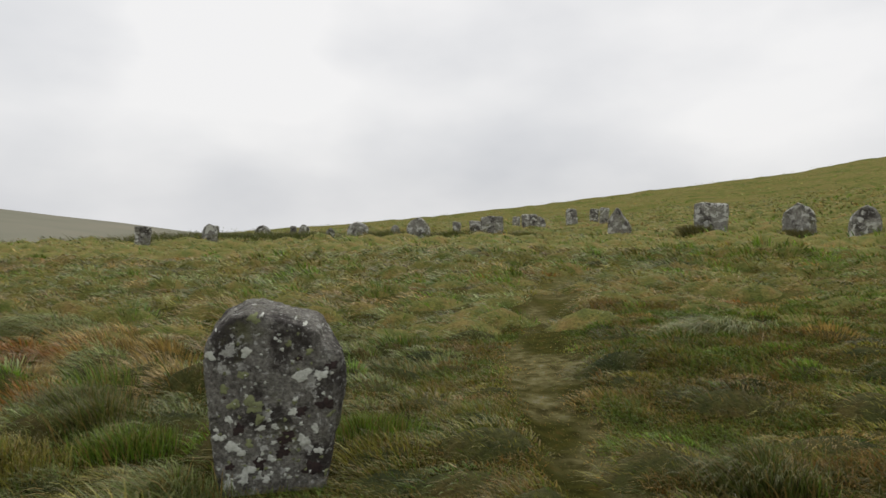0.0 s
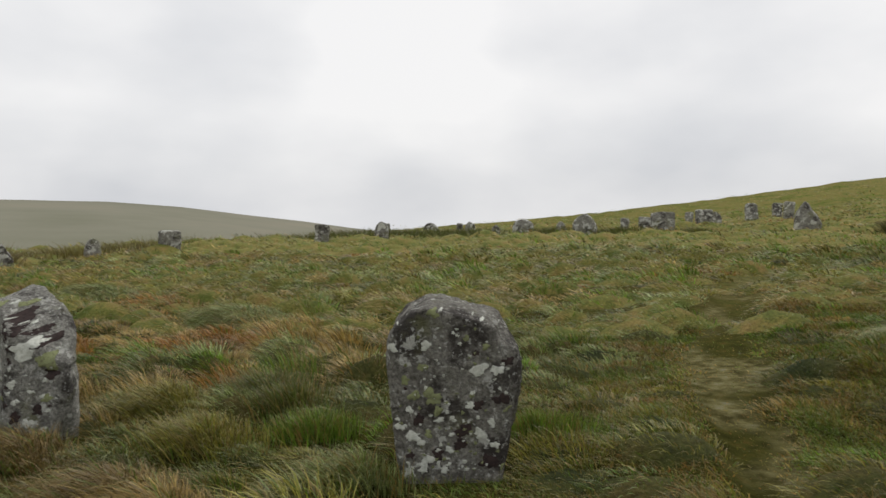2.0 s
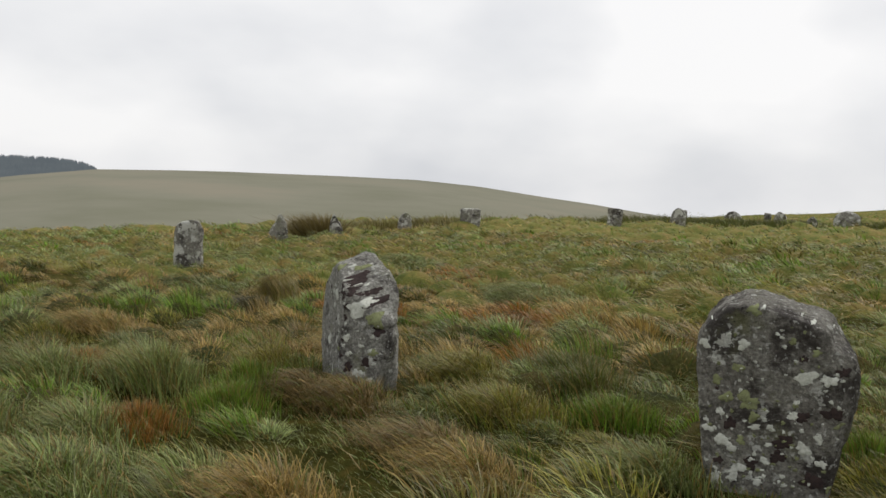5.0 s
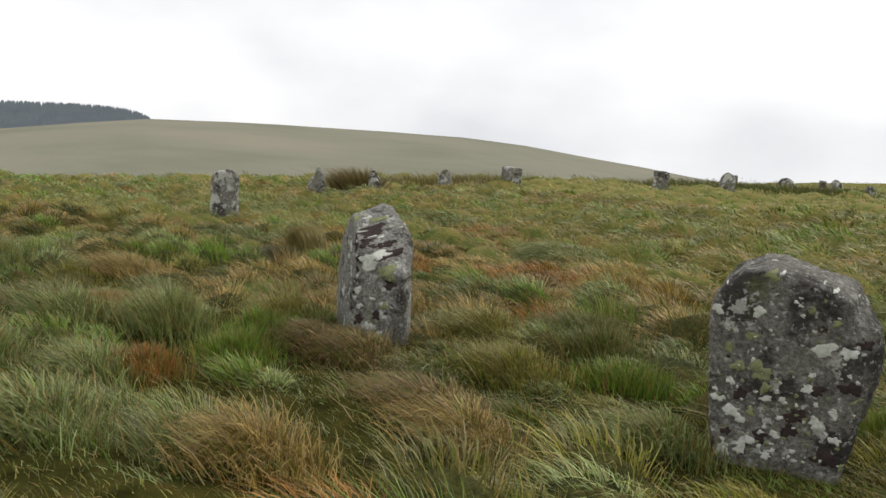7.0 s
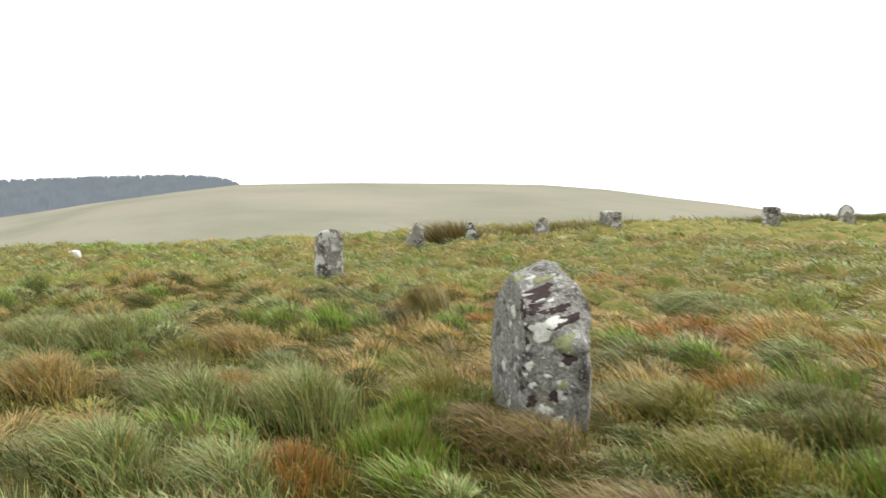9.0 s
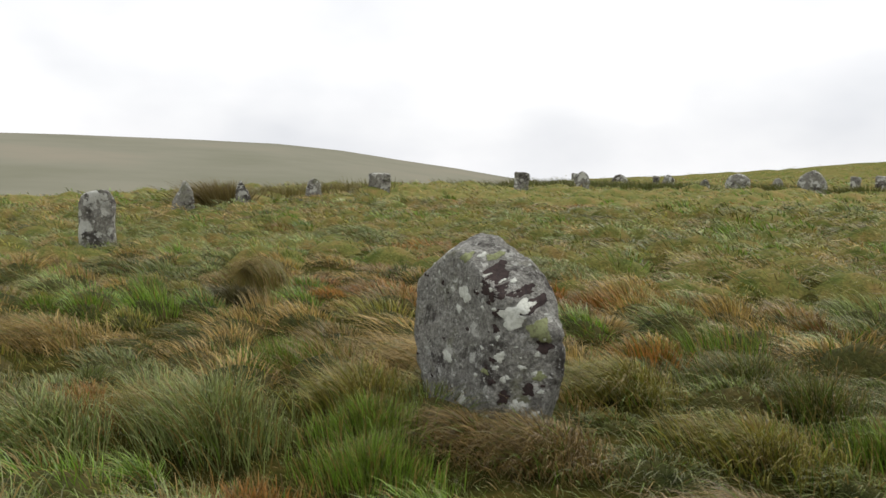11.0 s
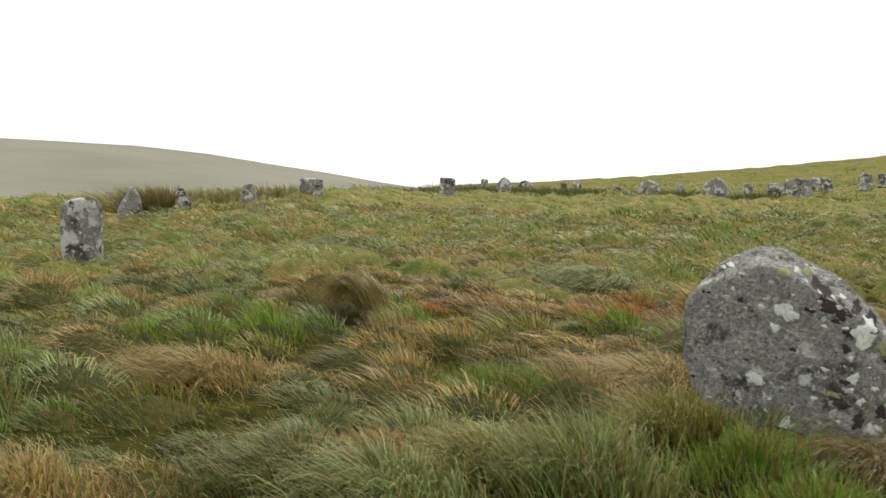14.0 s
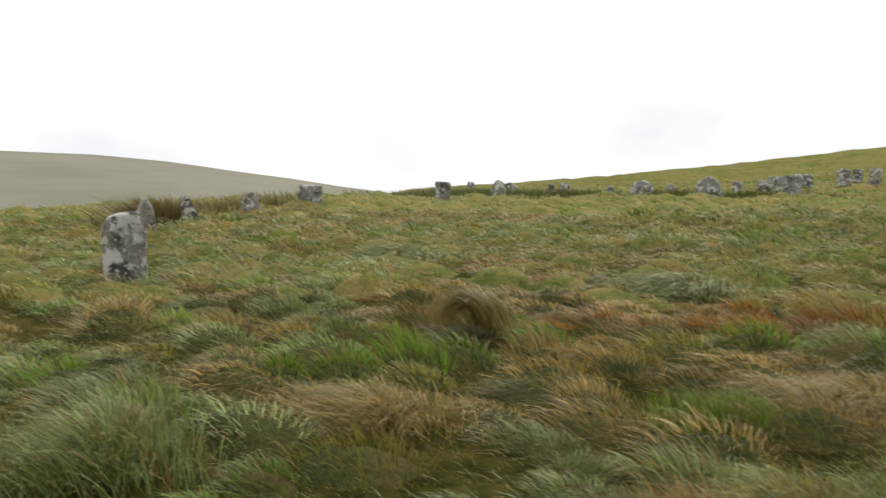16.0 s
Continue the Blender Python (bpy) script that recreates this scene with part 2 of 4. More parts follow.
def mesh_of(name, verts, faces_by_size, smooth_faces=True):
    """A mesh from arrays: faces_by_size is a list of (n, k) arrays of corner numbers."""
    me = bpy.data.meshes.new(name)
    me.vertices.add(len(verts))
    me.vertices.foreach_set("co", np.ascontiguousarray(verts, np.float32).ravel())
    corners = np.concatenate([f.ravel() for f in faces_by_size]).astype(np.int32)
    sizes = np.concatenate([np.full(len(f), f.shape[1]) for f in faces_by_size]).astype(np.int32)
    me.loops.add(len(corners))
    me.loops.foreach_set("vertex_index", corners)
    me.polygons.add(len(sizes))
    me.polygons.foreach_set("loop_start", (np.cumsum(sizes) - sizes).astype(np.int32))
    me.polygons.foreach_set("loop_total", sizes)
    me.polygons.foreach_set("use_smooth", np.full(len(sizes), smooth_faces))
    me.update(calc_edges=True)
    return me


def grid_faces(rows, cols, closed):
    i, j = np.meshgrid(np.arange(rows - 1), np.arange(cols if closed else cols - 1), indexing="ij")
    n = (j + 1) % cols
    return np.stack([i * cols + j, i * cols + n, (i + 1) * cols + n, (i + 1) * cols + j], -1).reshape(-1, 4)


HUB = (-3.5, 0.5)


def build_ground():
    radii = np.concatenate([[0.0005], np.geomspace(0.4, 60, 250), np.geomspace(61, 260, 150), np.geomspace(270, 3500, 45)])
    turns = np.radians(np.concatenate([np.linspace(-98, 52, 370, endpoint=False), np.linspace(52, 262, 70, endpoint=False)]))
    rr, aa = np.meshgrid(radii, turns, indexing="ij")
    x, y = HUB[0] + rr * np.sin(aa), HUB[1] + rr * np.cos(aa)
    z = ground(x, y)
    # clockwise from above, so the faces are turned over
    faces = grid_faces(len(radii), len(turns), True)
    me = mesh_of("ground", np.stack([x, y, z], -1).reshape(-1, 3), [faces])
    mud = me.attributes.new("mud", "FLOAT", "POINT")
    mud.data.foreach_set("value", (trodden(x, y) * smooth(0.35, 0.6, field(x, y, 0.7, 21))).astype(np.float32).ravel())
    # by distance: 0 near takes the shade-dark thatch, 1 far the grass tone
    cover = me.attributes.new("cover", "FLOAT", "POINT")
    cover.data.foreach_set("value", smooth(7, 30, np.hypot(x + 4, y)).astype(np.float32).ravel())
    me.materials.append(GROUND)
    ob = new("ground", me)
    return tagged(ob, "damp tussocky moorland turf with a trodden wet path", "ground", kind="structure")


build_ground()


# ---- far hill and plantation ----
def build_far_hill():
    az = np.linspace(-112, -10, 220)
    crest_el = np.interp(az, [-112, -90, -81, -77, -71.5, -66, -61.4, -56, -52, -43, -38, -33, -29, -24, -20, -14, -10],
                         [-2.6, -2.2, -1.75, -1.45, -0.35, 0.55, 1.2, 1.42, 1.52, 1.62, 1.6, 1.33, 0.9, 0.4, -0.12, -0.8, -1.3])
    f = np.linspace(0, 1.25, 60)
    ff, aa = np.meshgrid(f, az, indexing="ij")
    r = 170 + ff * 730
    top = 1.4 + 900 * np.tan(np.radians(crest_el))[None, :]
    z = -26 + (top + 26) * np.where(ff < 1, np.sin(np.clip(ff, 0, 1) * np.pi / 2) ** 1.1, 1 - (ff - 1) ** 2 * 9)
    x, y = r * np.sin(np.radians(aa)), r * np.cos(np.radians(aa))
    z = z + 1.6 * (field(x, y, 60, 31) - 0.5) * np.sin(np.clip(ff, 0, 1) * np.pi)
    me = mesh_of("distant_hill", np.stack([x, y, z], -1).reshape(-1, 3), [grid_faces(len(f), len(az), False)])
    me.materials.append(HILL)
    return tagged(new("distant_hill", me), "rounded moorland hill with thin mist put into its pale colour and glow", "hill", kind="structure")


def build_forest():
    """A dense conifer plantation: many narrow cones, joined, on the far shoulder of the hill."""
    count = 5200
    az = RNG.uniform(-95, -61.3, count)
    depth = RNG.uniform(0, 1, count)
    r = 960 + depth * 160
    top_el = np.interp(az, [-95, -77, -72, -66, -63.5, -62.2, -61.3], [1.0, 1.24, 1.62, 1.97, 1.95, 1.78, 1.42])
    low_el = np.interp(az, [-95, -81, -77, -71.5, -66, -61.4], [-2.6, -1.9, -1.5, -0.5, 0.4, 1.0])
    height = RNG.uniform(24, 32, count)
    crown = 1.4 + r * np.tan(np.radians(low_el + (top_el - low_el) * np.minimum(1, depth * 1.15 + 0.05)))
    x, y = r * np.sin(np.radians(az)), r * np.cos(np.radians(az))
    sides = 6
    turn = np.arange(sides) * 2 * np.pi / sides
    wide = RNG.uniform(6.0, 9.0, count)
    tip = np.stack([x, y, crown + RNG.uniform(-1.0, 0.5, count)], -1)[:, None, :]
    skirt = np.stack([x[:, None] + wide[:, None] * np.cos(turn), y[:, None] + wide[:, None] * np.sin(turn),
                      np.repeat((crown - height)[:, None], sides, 1)], -1)
    verts = np.concatenate([tip, skirt], 1).reshape(-1, 3)
    start = (np.arange(count) * (sides + 1))[:, None]
    faces = np.concatenate([np.stack([start[:, 0], start[:, 0] + 1 + k, start[:, 0] + 1 + (k + 1) % sides], -1) for k in range(sides)])
    me = mesh_of("conifer_forest", verts, [faces])
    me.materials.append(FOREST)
    return tagged(new("conifer_forest", me), "dark conifer plantation on a far hill, its blue-grey haze added as glow", "forest", kind="stuff")


build_far_hill()
build_forest()


# ---- standing stones ----
def stone_mesh(name, wide, deep, tall, seed, outline=None, top=None, block=2.6, rough=0.05, detail=(40, 26), sunk=0.3, plan=None, material=None):
    """A rough upright boulder. outline: (height 0..1, left, right) in half widths; top: (across -1..1, height 0..1)."""
    outline = outline or [(0, -0.95, 0.95), (0.5, -1, 1), (1, -0.8, 0.8)]
    top = top or [(-1, 0.93), (0, 1), (1, 0.93)]
    nu, nv = detail
    hs, ls, rs = zip(*outline)
    tu, tz = zip(*top)
    verts = []
    for j in range(nv + 1):
        s = j / nv
        # the side runs up to the shoulder, then closes over the top
        if s < 0.72:
            v, k = s / 0.72 * 0.93, 1.0
        else:
            q = (s - 0.72) / 0.28
            v, k = 0.93 + 0.07 * math.sin(q * math.pi / 2), max(0.0, math.cos(q * math.pi / 2)) ** 0.45
        for i in range(nu):
            a = 2 * math.pi * i / nu
            c, d = math.cos(a), math.sin(a)
            n = (abs(c) ** block + abs(d) ** block) ** (-1 / block)
            u, w = c * n * k, d * n * k
            left, right = np.interp(v, hs, ls), np.interp(v, hs, rs)
            x = ((left + right) / 2 + u * (right - left) / 2) * wide / 2
            y = w * deep / 2 * (1 - 0.18 * v)
            if plan:
                y += deep * np.interp(u, *zip(*plan))
            z = v * tall * np.interp(u if k > 0 else 0, tu, tz) if v > 0 else 0
            z = -sunk + (z + sunk * (z / tall)) if v < 0.01 else z - sunk * (1 - min(1, v * 3))
            verts.append(Vector((x, y, z)))
    bm = bmesh.new()
    made = []
    away = Vector((seed * 3.7, seed * 1.3, seed * 7.1))
    size = min(wide, tall)
    for co in verts:
        big = noise.noise_vector(co * (1.9 / size) + away) * size * rough
        small = noise.noise_vector(co * (7 / size) + away) * size * rough * 0.35
        tiny = noise.noise_vector(co * 22 + away) * 0.008
        made.append(bm.verts.new(co + big + small + tiny))
    for j in range(nv):
        for i in range(nu):
            n = (i + 1) % nu
            bm.faces.new((made[j * nu + i], made[j * nu + n], made[(j + 1) * nu + n], made[(j + 1) * nu + i]))
    bm.faces.new(list(reversed(made[:nu])))
    bmesh.ops.remove_doubles(bm, verts=bm.verts, dist=0.0008)
    bmesh.ops.recalc_face_normals(bm, faces=bm.faces)
    for f in bm.faces:
        f.smooth = True
    me = bpy.data.meshes.new(name)
    bm.to_mesh(me)
    bm.free()
    me.materials.append(material or STONE_FAR)
    return me


def stand(me, x, y, turn, label, lean=0.0, group="stones of the circle", lift=0.0):
    ob = new("standing_stone", me)
    ob.matrix_world = pose(x, y, float(land(x, y)) - 0.06 + lift, 0, lean, turn)
    return tagged(ob, label, "standing stone", group)


TREES = {}


def lichen_patch(stone, across, up, size, material, seed, front=-1):
    """One crust of lichen laid on a stone's face, as a part of it. across and up in metres on the face."""
    rng = random.Random(seed)
    if stone.name not in TREES:
        bm = bmesh.new()
        bm.from_mesh(stone.data)
        TREES[stone.name] = BVHTree.FromBMesh(bm)
        bm.free()
    tree = TREES[stone.name]
    rings, n = 3, 26
    swell, squeeze = [rng.uniform(0, 6.28) for _ in range(4)], rng.uniform(0.6, 1.0)
    lobes = [0.82 + 0.16 * math.sin(2 * i / n * 6.283 + swell[0]) + 0.13 * math.sin(3 * i / n * 6.283 + swell[1]) + 0.11 * math.sin(5 * i / n * 6.283 + swell[2])
             + rng.uniform(-0.16, 0.16) for i in range(n)]
    pts = [(0.0, 0.0)] + [(k / rings * size * lobes[i] * math.cos(2 * math.pi * i / n), k / rings * size * squeeze * lobes[i] * math.sin(2 * math.pi * i / n))
                          for k in range(1, rings + 1) for i in range(n)]
    out, ok = bmesh.new(), True
    made = []
    for q, (dx, dz) in enumerate(pts):
        place, normal, _, _ = tree.ray_cast(Vector((across + dx, 3.0 * front, up + dz)), Vector((0, -front, 0)))
        if place is None:
            ok = False
            break
        edge = q > n * (rings - 1)
        made.append(out.verts.new(place + normal * ((0.0005 if edge else 0.004) + (0.0 if material == LICHEN_DARK else 0.003))))
    if ok:
        for i in range(n):
            j = (i + 1) % n
            out.faces.new((made[0], made[1 + i], made[1 + j]))
            for k in range(rings - 1):
                a, b = 1 + k * n, 1 + (k + 1) * n
                out.faces.new((made[a + i], made[b + i], made[b + j], made[a + j]))
        bmesh.ops.recalc_face_normals(out, faces=out.faces)
        data = bpy.data.meshes.new("lichen_patch")
        out.to_mesh(data)
        data.materials.append(material)
        for f in data.polygons:
            f.use_smooth = True
        ob = new("lichen_patch", data)
        ob.parent = stone
    out.free()


from mathutils.bvhtree import BVHTree



def hewn_stone(name, outline, plan, tilt, seed, material, middle, grooves=(), sharp=44, detail=(128, 88)):
    """A rough-hewn boulder bounded by flat faces with worn edges.
    outline: the front view (x, z), from the foot on one side over the top to the other foot;
    plan: the view from above (x, y, how far the face leans back), front face first, counter-clockwise."""
    flats = []
    for (x0, z0), (x1, z1) in zip(outline, outline[1:]):
        n = Vector((z0 - z1, 0, x1 - x0)).normalized()
        n.y = -tilt * max(0.0, n.z)
        flats.append((n.normalized(), Vector((x0, 0.08, z0))))
    for (x0, y0, lean), (x1, y1, _) in zip(plan, plan[1:] + plan[:1]):
        n = Vector((y1 - y0, x0 - x1, 0)).normalized()
        n.z = lean
        flats.append((n.normalized(), Vector((x0, y0, 0.5))))
    flats.append((Vector((0, 0, -1)), Vector((0, 0, -0.3))))
    centre = Vector(middle)
    nu, nv = detail
    a, b = np.meshgrid(np.arange(nu) * 2 * np.pi / nu, np.linspace(0.002, np.pi - 0.002, nv), indexing="ij")
    way = np.stack([np.cos(a) * np.sin(b), np.sin(a) * np.sin(b), -np.cos(b)], -1).reshape(-1, 3)
    total = np.zeros(len(way))
    for n, place in flats:
        total += np.maximum(0, way @ np.array(n) / max(0.02, (place - centre).dot(n))) ** sharp
    co = np.array(centre) + way * (1.005 * total ** (-1 / sharp))[:, None]
    away = Vector((seed * 3.7, seed * 1.3, seed * 7.1))
    for k in range(len(co)):
        p = Vector(co[k])
        move = noise.noise(p * 2.6 + away) * 0.030 + noise.noise(p * 7 + away) * 0.016 + abs(noise.noise(p * 17 + away)) * 0.012 + noise.noise(p * 45 + away) * 0.004
        if way[k, 1] < 0.3:
            for x0, z0, x1, z1, wide, deep in grooves:
                d = Vector((x1 - x0, z1 - z0))
                q = Vector((p.x - x0, p.z - z0))
                f = min(1.0, max(0.0, q.dot(d) / d.length_squared))
                off = (q - d * f).length + 0.02 * noise.noise(p * 9 + away)
                move -= deep * math.exp(-(off / wide) ** 2)
        co[k] += way[k] * move
    me = mesh_of(name, co, [np.stack([c, d, e, f], -1).reshape(-1, 4) for c, d, e, f in [[
        (i * nv + j) for i, j in ((I, J), ((I + 1) % nu, J), ((I + 1) % nu, J + 1), (I, J + 1))]
        for I, J in [np.meshgrid(np.arange(nu), np.arange(nv - 1), indexing="ij")]]])
    me.materials.append(material)
    return me


# the tall rounded slab beside the path
slab = stand(hewn_stone("slab",
                        [(-0.301, -0.300), (-0.349, 0.049), (-0.407, 0.245), (-0.466, 0.608), (-0.461, 0.745), (-0.388, 0.980), (-0.301, 1.098), (-0.165, 1.156),
                         (0.301, 1.039), (0.398, 0.931), (0.475, 0.823), (0.475, 0.608), (0.446, 0.382), (0.398, 0.176), (0.320, -0.300)],
                        [(-0.52, 0.0, 0), (-0.40, -0.18, 0.05), (0.34, -0.20, 0.02), (0.52, 0.0, 0), (0.38, 0.2, 0), (-0.38, 0.2, 0)],
                        0.22, 3, STONE, (0.0, 0.0, 0.55),
                        [(-0.26, 1.12, -0.12, 1.16, 0.03, 0.02), (0.16, 0.84, 0.17, 0.86, 0.025, 0.03), (-0.25, 0.15, -0.23, 0.2, 0.03, 0.025), (0.34, 0.95, 0.36, 0.75, 0.03, 0.02)]),
             -1.12, 4.78, 10, "tall rounded grey granite slab blotched with pale lichen", lift=-0.05)
# the broad many-sided boulder: a pale face and a darker one meet at a blunt ridge
boulder = stand(hewn_stone("boulder",
                           [(-0.300, -0.300), (-0.645, 0.280), (-0.690, 0.656), (-0.450, 0.917), (-0.250, 1.052), (-0.100, 1.076), (0.291, 0.926), (0.564, 0.695),
                            (0.644, 0.579), (0.639, 0.400), (0.498, -0.050), (0.376, -0.300)],
                           [(-0.70, 0.40, 0.05), (0.21, -0.25, 0.12), (0.66, -0.05, 0), (0.43, 0.27, 0), (-0.45, 0.58, 0)],
                           0.30, 8, STONE_PALE, (0.0, 0.10, 0.5),
                           [(0.42, 0.545, 0.60, 0.56, 0.022, 0.05), (0.20, 0.66, 0.22, 0.32, 0.02, 0.02), (0.10, 1.02, 0.50, 0.70, 0.05, 0.025), (0.36, 0.60, 0.38, 0.68, 0.02, 0.02)]),
                -4.86, 4.93, 0, "broad angular granite boulder with dark stains and pale lichen", lift=0.015)

RING = [  # x, y, wide, deep, tall, turn, kind, label
    (-15.02, 10.35, 0.68, 0.45, 1.03, -30, "post", "blocky grey granite post mottled with dark lichen"),
    (-18.9, 16.5, 0.66, 0.35, 0.96, -55, "point", "pointed leaning grey standing stone in long grass"),
    (-19.85, 20.3, 0.52, 0.42, 0.85, -40, "point", "small pointed grey standing stone beside brown rushes"),
    (-20.15, 24.9, 0.62, 0.5, 0.80, -40, "round", "squat rounded granite stone in rough grass"),
    (-19.5, 29.1, 1.02, 0.55, 0.92, -35, "block", "wide square granite block with pale streaks"),
    (-15.4, 37.0, 0.82, 0.5, 0.85, -20, "block", "square dark granite stone with a white streak"),
    (-12.8, 39.6, 0.80, 0.5, 0.92, -15, "round", "rounded granite stone beside a bank of rushes"),
    (-6.8, 43.5, 0.55, 0.4, 0.62, 0, "round", "low grey stone half hidden in rushes"),
    (-5.03, 42.7, 1.30, 0.6, 0.98, 5, "round", "low wide lichened granite boulder"),
    (-1.45, 42.6, 1.36, 0.7, 1.2, 10, "round", "bulky granite boulder mottled white with lichen"),
    (2.98, 44.0, 1.40, 0.7, 1.22, 20, "block", "large flat-topped granite block mottled with lichen"),
    (2.05, 45.5, 0.85, 0.5, 0.90, 10, "block", "dark granite stone leaning beside a larger block"),
    (9.7, 39.6, 1.30, 0.8, 1.58, 25, "point", "shouldered granite stone splashed with white lichen"),
    (13.2, 35.6, 1.62, 0.7, 1.42, 20, "block", "broad square brown-grey granite slab"),
    (15.5, 31.4, 1.38, 0.7, 1.27, 40, "round", "rounded sloping granite stone on the hillside"),
    (16.5, 28.2, 1.16, 0.6, 1.24, 45, "round", "narrow round-topped granite stone on the hillside"),
]
FARTHER = [
    (-13.96, 56.0, 1.25, 0.6, 0.85, 0, "round", "low far granite boulder behind rushes"),
    (-10.6, 51.0, 0.45, 0.4, 0.75, 0, "block", "small square far standing stone"),
    (-9.62, 50.1, 0.80, 0.5, 0.85, 10, "round", "round-topped far standing stone"),
    (-16.4, 52.0, 0.5, 0.4, 0.9, 0, "block", "small dark far standing stone"),
    (-3.1, 46.5, 0.62, 0.45, 0.75, 0, "round", "small grey stone in long grass"),
    (0.88, 47.3, 0.55, 0.4, 0.85, 0, "block", "small square stone up the slope"),
    (6.3, 62.4, 0.66, 0.5, 0.95, 15, "block", "small far granite stone up the slope"),
    (6.52, 54.6, 1.22, 0.6, 1.22, 15, "block", "rugged granite stone mottled black and white"),
    (7.9, 58.5, 0.84, 0.5, 0.95, 15, "round", "round-topped far granite stone"),
    (10.5, 58.9, 1.0, 0.5, 1.5, 15, "post", "tall narrow granite post with a domed top"),
    (13.9, 66.6, 0.84, 0.5, 1.25, 20, "block", "dark far standing stone"),
    (14.1, 63.4, 0.84, 0.5, 1.35, 20, "block", "upright grey far standing stone"),
]
SHAPES = {
    "post": ([(0, -1, 1), (0.5, -0.98, 0.95), (0.85, -0.88, 0.9), (1, -0.75, 0.72)], [(-1, 0.94), (-0.2, 0.98), (0.6, 1.0), (1, 0.96)], 3.4, 0.045),
    "point": ([(0, -1, 0.95), (0.45, -0.98, 0.9), (0.75, -0.85, 0.6), (1, -0.5, 0.2)], [(-1, 0.88), (-0.3, 1.0), (0.4, 0.93), (1, 0.80)], 2.6, 0.06),
    "round": ([(0, -1, 0.97), (0.5, -0.98, 1.0), (0.8, -0.86, 0.85), (1, -0.6, 0.5)], [(-1, 0.86), (0, 1.0), (1, 0.88)], 2.6, 0.06),
    "block": ([(0, -0.9, 0.92), (0.5, -0.97, 0.95), (0.88, -1, 1.0), (1, -0.9, 0.92)], [(-1, 0.97), (0.2, 0.98), (1, 1.0)], 4.0, 0.05),
}
for k, (x, y, wide, deep, tall, turn, shape, label) in enumerate(RING + FARTHER):
    outline, top, block, rough = SHAPES[shape]
    if k % 2:
        outline = [(h, -b, -a) for h, a, b in outline]
        top = [(-u, h) for u, h in reversed(top)]
    me = stone_mesh("stone", wide, deep, tall + 0.06, 20 + k, outline, top, block, rough, (36, 24))
    stand(me, x, y, -turn, label, RNG.uniform(-3, 3), "stones of the circle" if k < len(RING) else "stones of the farther circle")

# two rock-shaped white lumps stand in for distant sheep
for x, y, wide, seed in ((-26.0, 8.3, 0.46, 91), (-42.5, 32.8, 0.45, 92)):
    rock = stone_mesh("rock", wide, 0.30, 0.22, seed, block=2.2, rough=0.09, detail=(24, 16), sunk=0.15, material=STAND_IN_WHITE)
    ob = new("white_rock", rock)
    ob.matrix_world = pose(x, y, float(ground(x, y)) + 0.08, 0, 0, 30)
    tagged(ob, "small white lump in the moor grass, standing in for a sheep", "rock")

# lichen on the two stones that stand nearest; the pale crusts grow over the dark ones
SLAB_STAINS = [
    (0.162, 0.848, 0.030, LICHEN_DARK), (-0.280, 0.604, 0.018, LICHEN_DARK), (-0.243, 0.167, 0.036, LICHEN_DARK), (0.091, 0.345, 0.081, LICHEN_DARK), (0.172, 0.507, 0.057, LICHEN_DARK),
    (0.071, 0.254, 0.065, LICHEN_DARK), (-0.071, 0.183, 0.057, LICHEN_DARK), (0.324, 0.548, 0.069, LICHEN_DARK), (0.365, 0.791, 0.053, LICHEN_DARK), (0.253, 0.142, 0.081, LICHEN_DARK),
    (-0.193, 0.406, 0.053, LICHEN_DARK),
]
SLAB_CRUSTS = [
    (-0.152, 0.892, 0.053, LICHEN), (-0.365, 0.872, 0.041, LICHEN), (0.182, 0.740, 0.071, LICHEN), (0.294, 0.740, 0.051, LICHEN), (0.223, 0.892, 0.030, LICHEN_GREEN),
    (0.101, 0.943, 0.030, LICHEN_GREEN), (-0.172, 0.750, 0.045, LICHEN_GREEN), (-0.284, 0.659, 0.041, LICHEN_GREEN), (-0.152, 0.614, 0.018, LICHEN), (-0.111, 0.558, 0.081, LICHEN_GREEN),
    (-0.223, 0.558, 0.051, LICHEN_GREEN), (-0.253, 0.466, 0.034, LICHEN), (0.142, 0.588, 0.024, LICHEN), (0.128, 0.507, 0.041, LICHEN), (-0.071, 0.466, 0.045, LICHEN_GREEN),
    (0.020, 0.416, 0.034, LICHEN),
]
SLAB_LOW_CRUSTS = [
    (-0.061, 0.406, 0.041, LICHEN), (0.014, 0.314, 0.028, LICHEN), (0.264, 0.396, 0.036, LICHEN), (0.193, 0.325, 0.055, LICHEN), (0.284, 0.254, 0.041, LICHEN),
    (-0.314, 0.355, 0.041, LICHEN), (-0.233, 0.294, 0.065, LICHEN), (-0.182, 0.264, 0.041, LICHEN), (-0.132, 0.314, 0.036, LICHEN_GREEN), (0.000, 0.213, 0.036, LICHEN),
    (-0.132, 0.142, 0.057, LICHEN), (-0.253, 0.051, 0.051, LICHEN), (-0.162, 0.081, 0.041, LICHEN), (-0.030, 0.081, 0.041, LICHEN), (-0.223, 1.131, 0.041, LICHEN),
    (-0.111, 1.105, 0.053, LICHEN_GREEN),
]
for q, (across, up, size, kind) in enumerate(SLAB_STAINS + SLAB_CRUSTS + SLAB_LOW_CRUSTS):
    lichen_patch(slab, across * 1.05, up - 0.03, size * 0.88, kind, 100 + q)
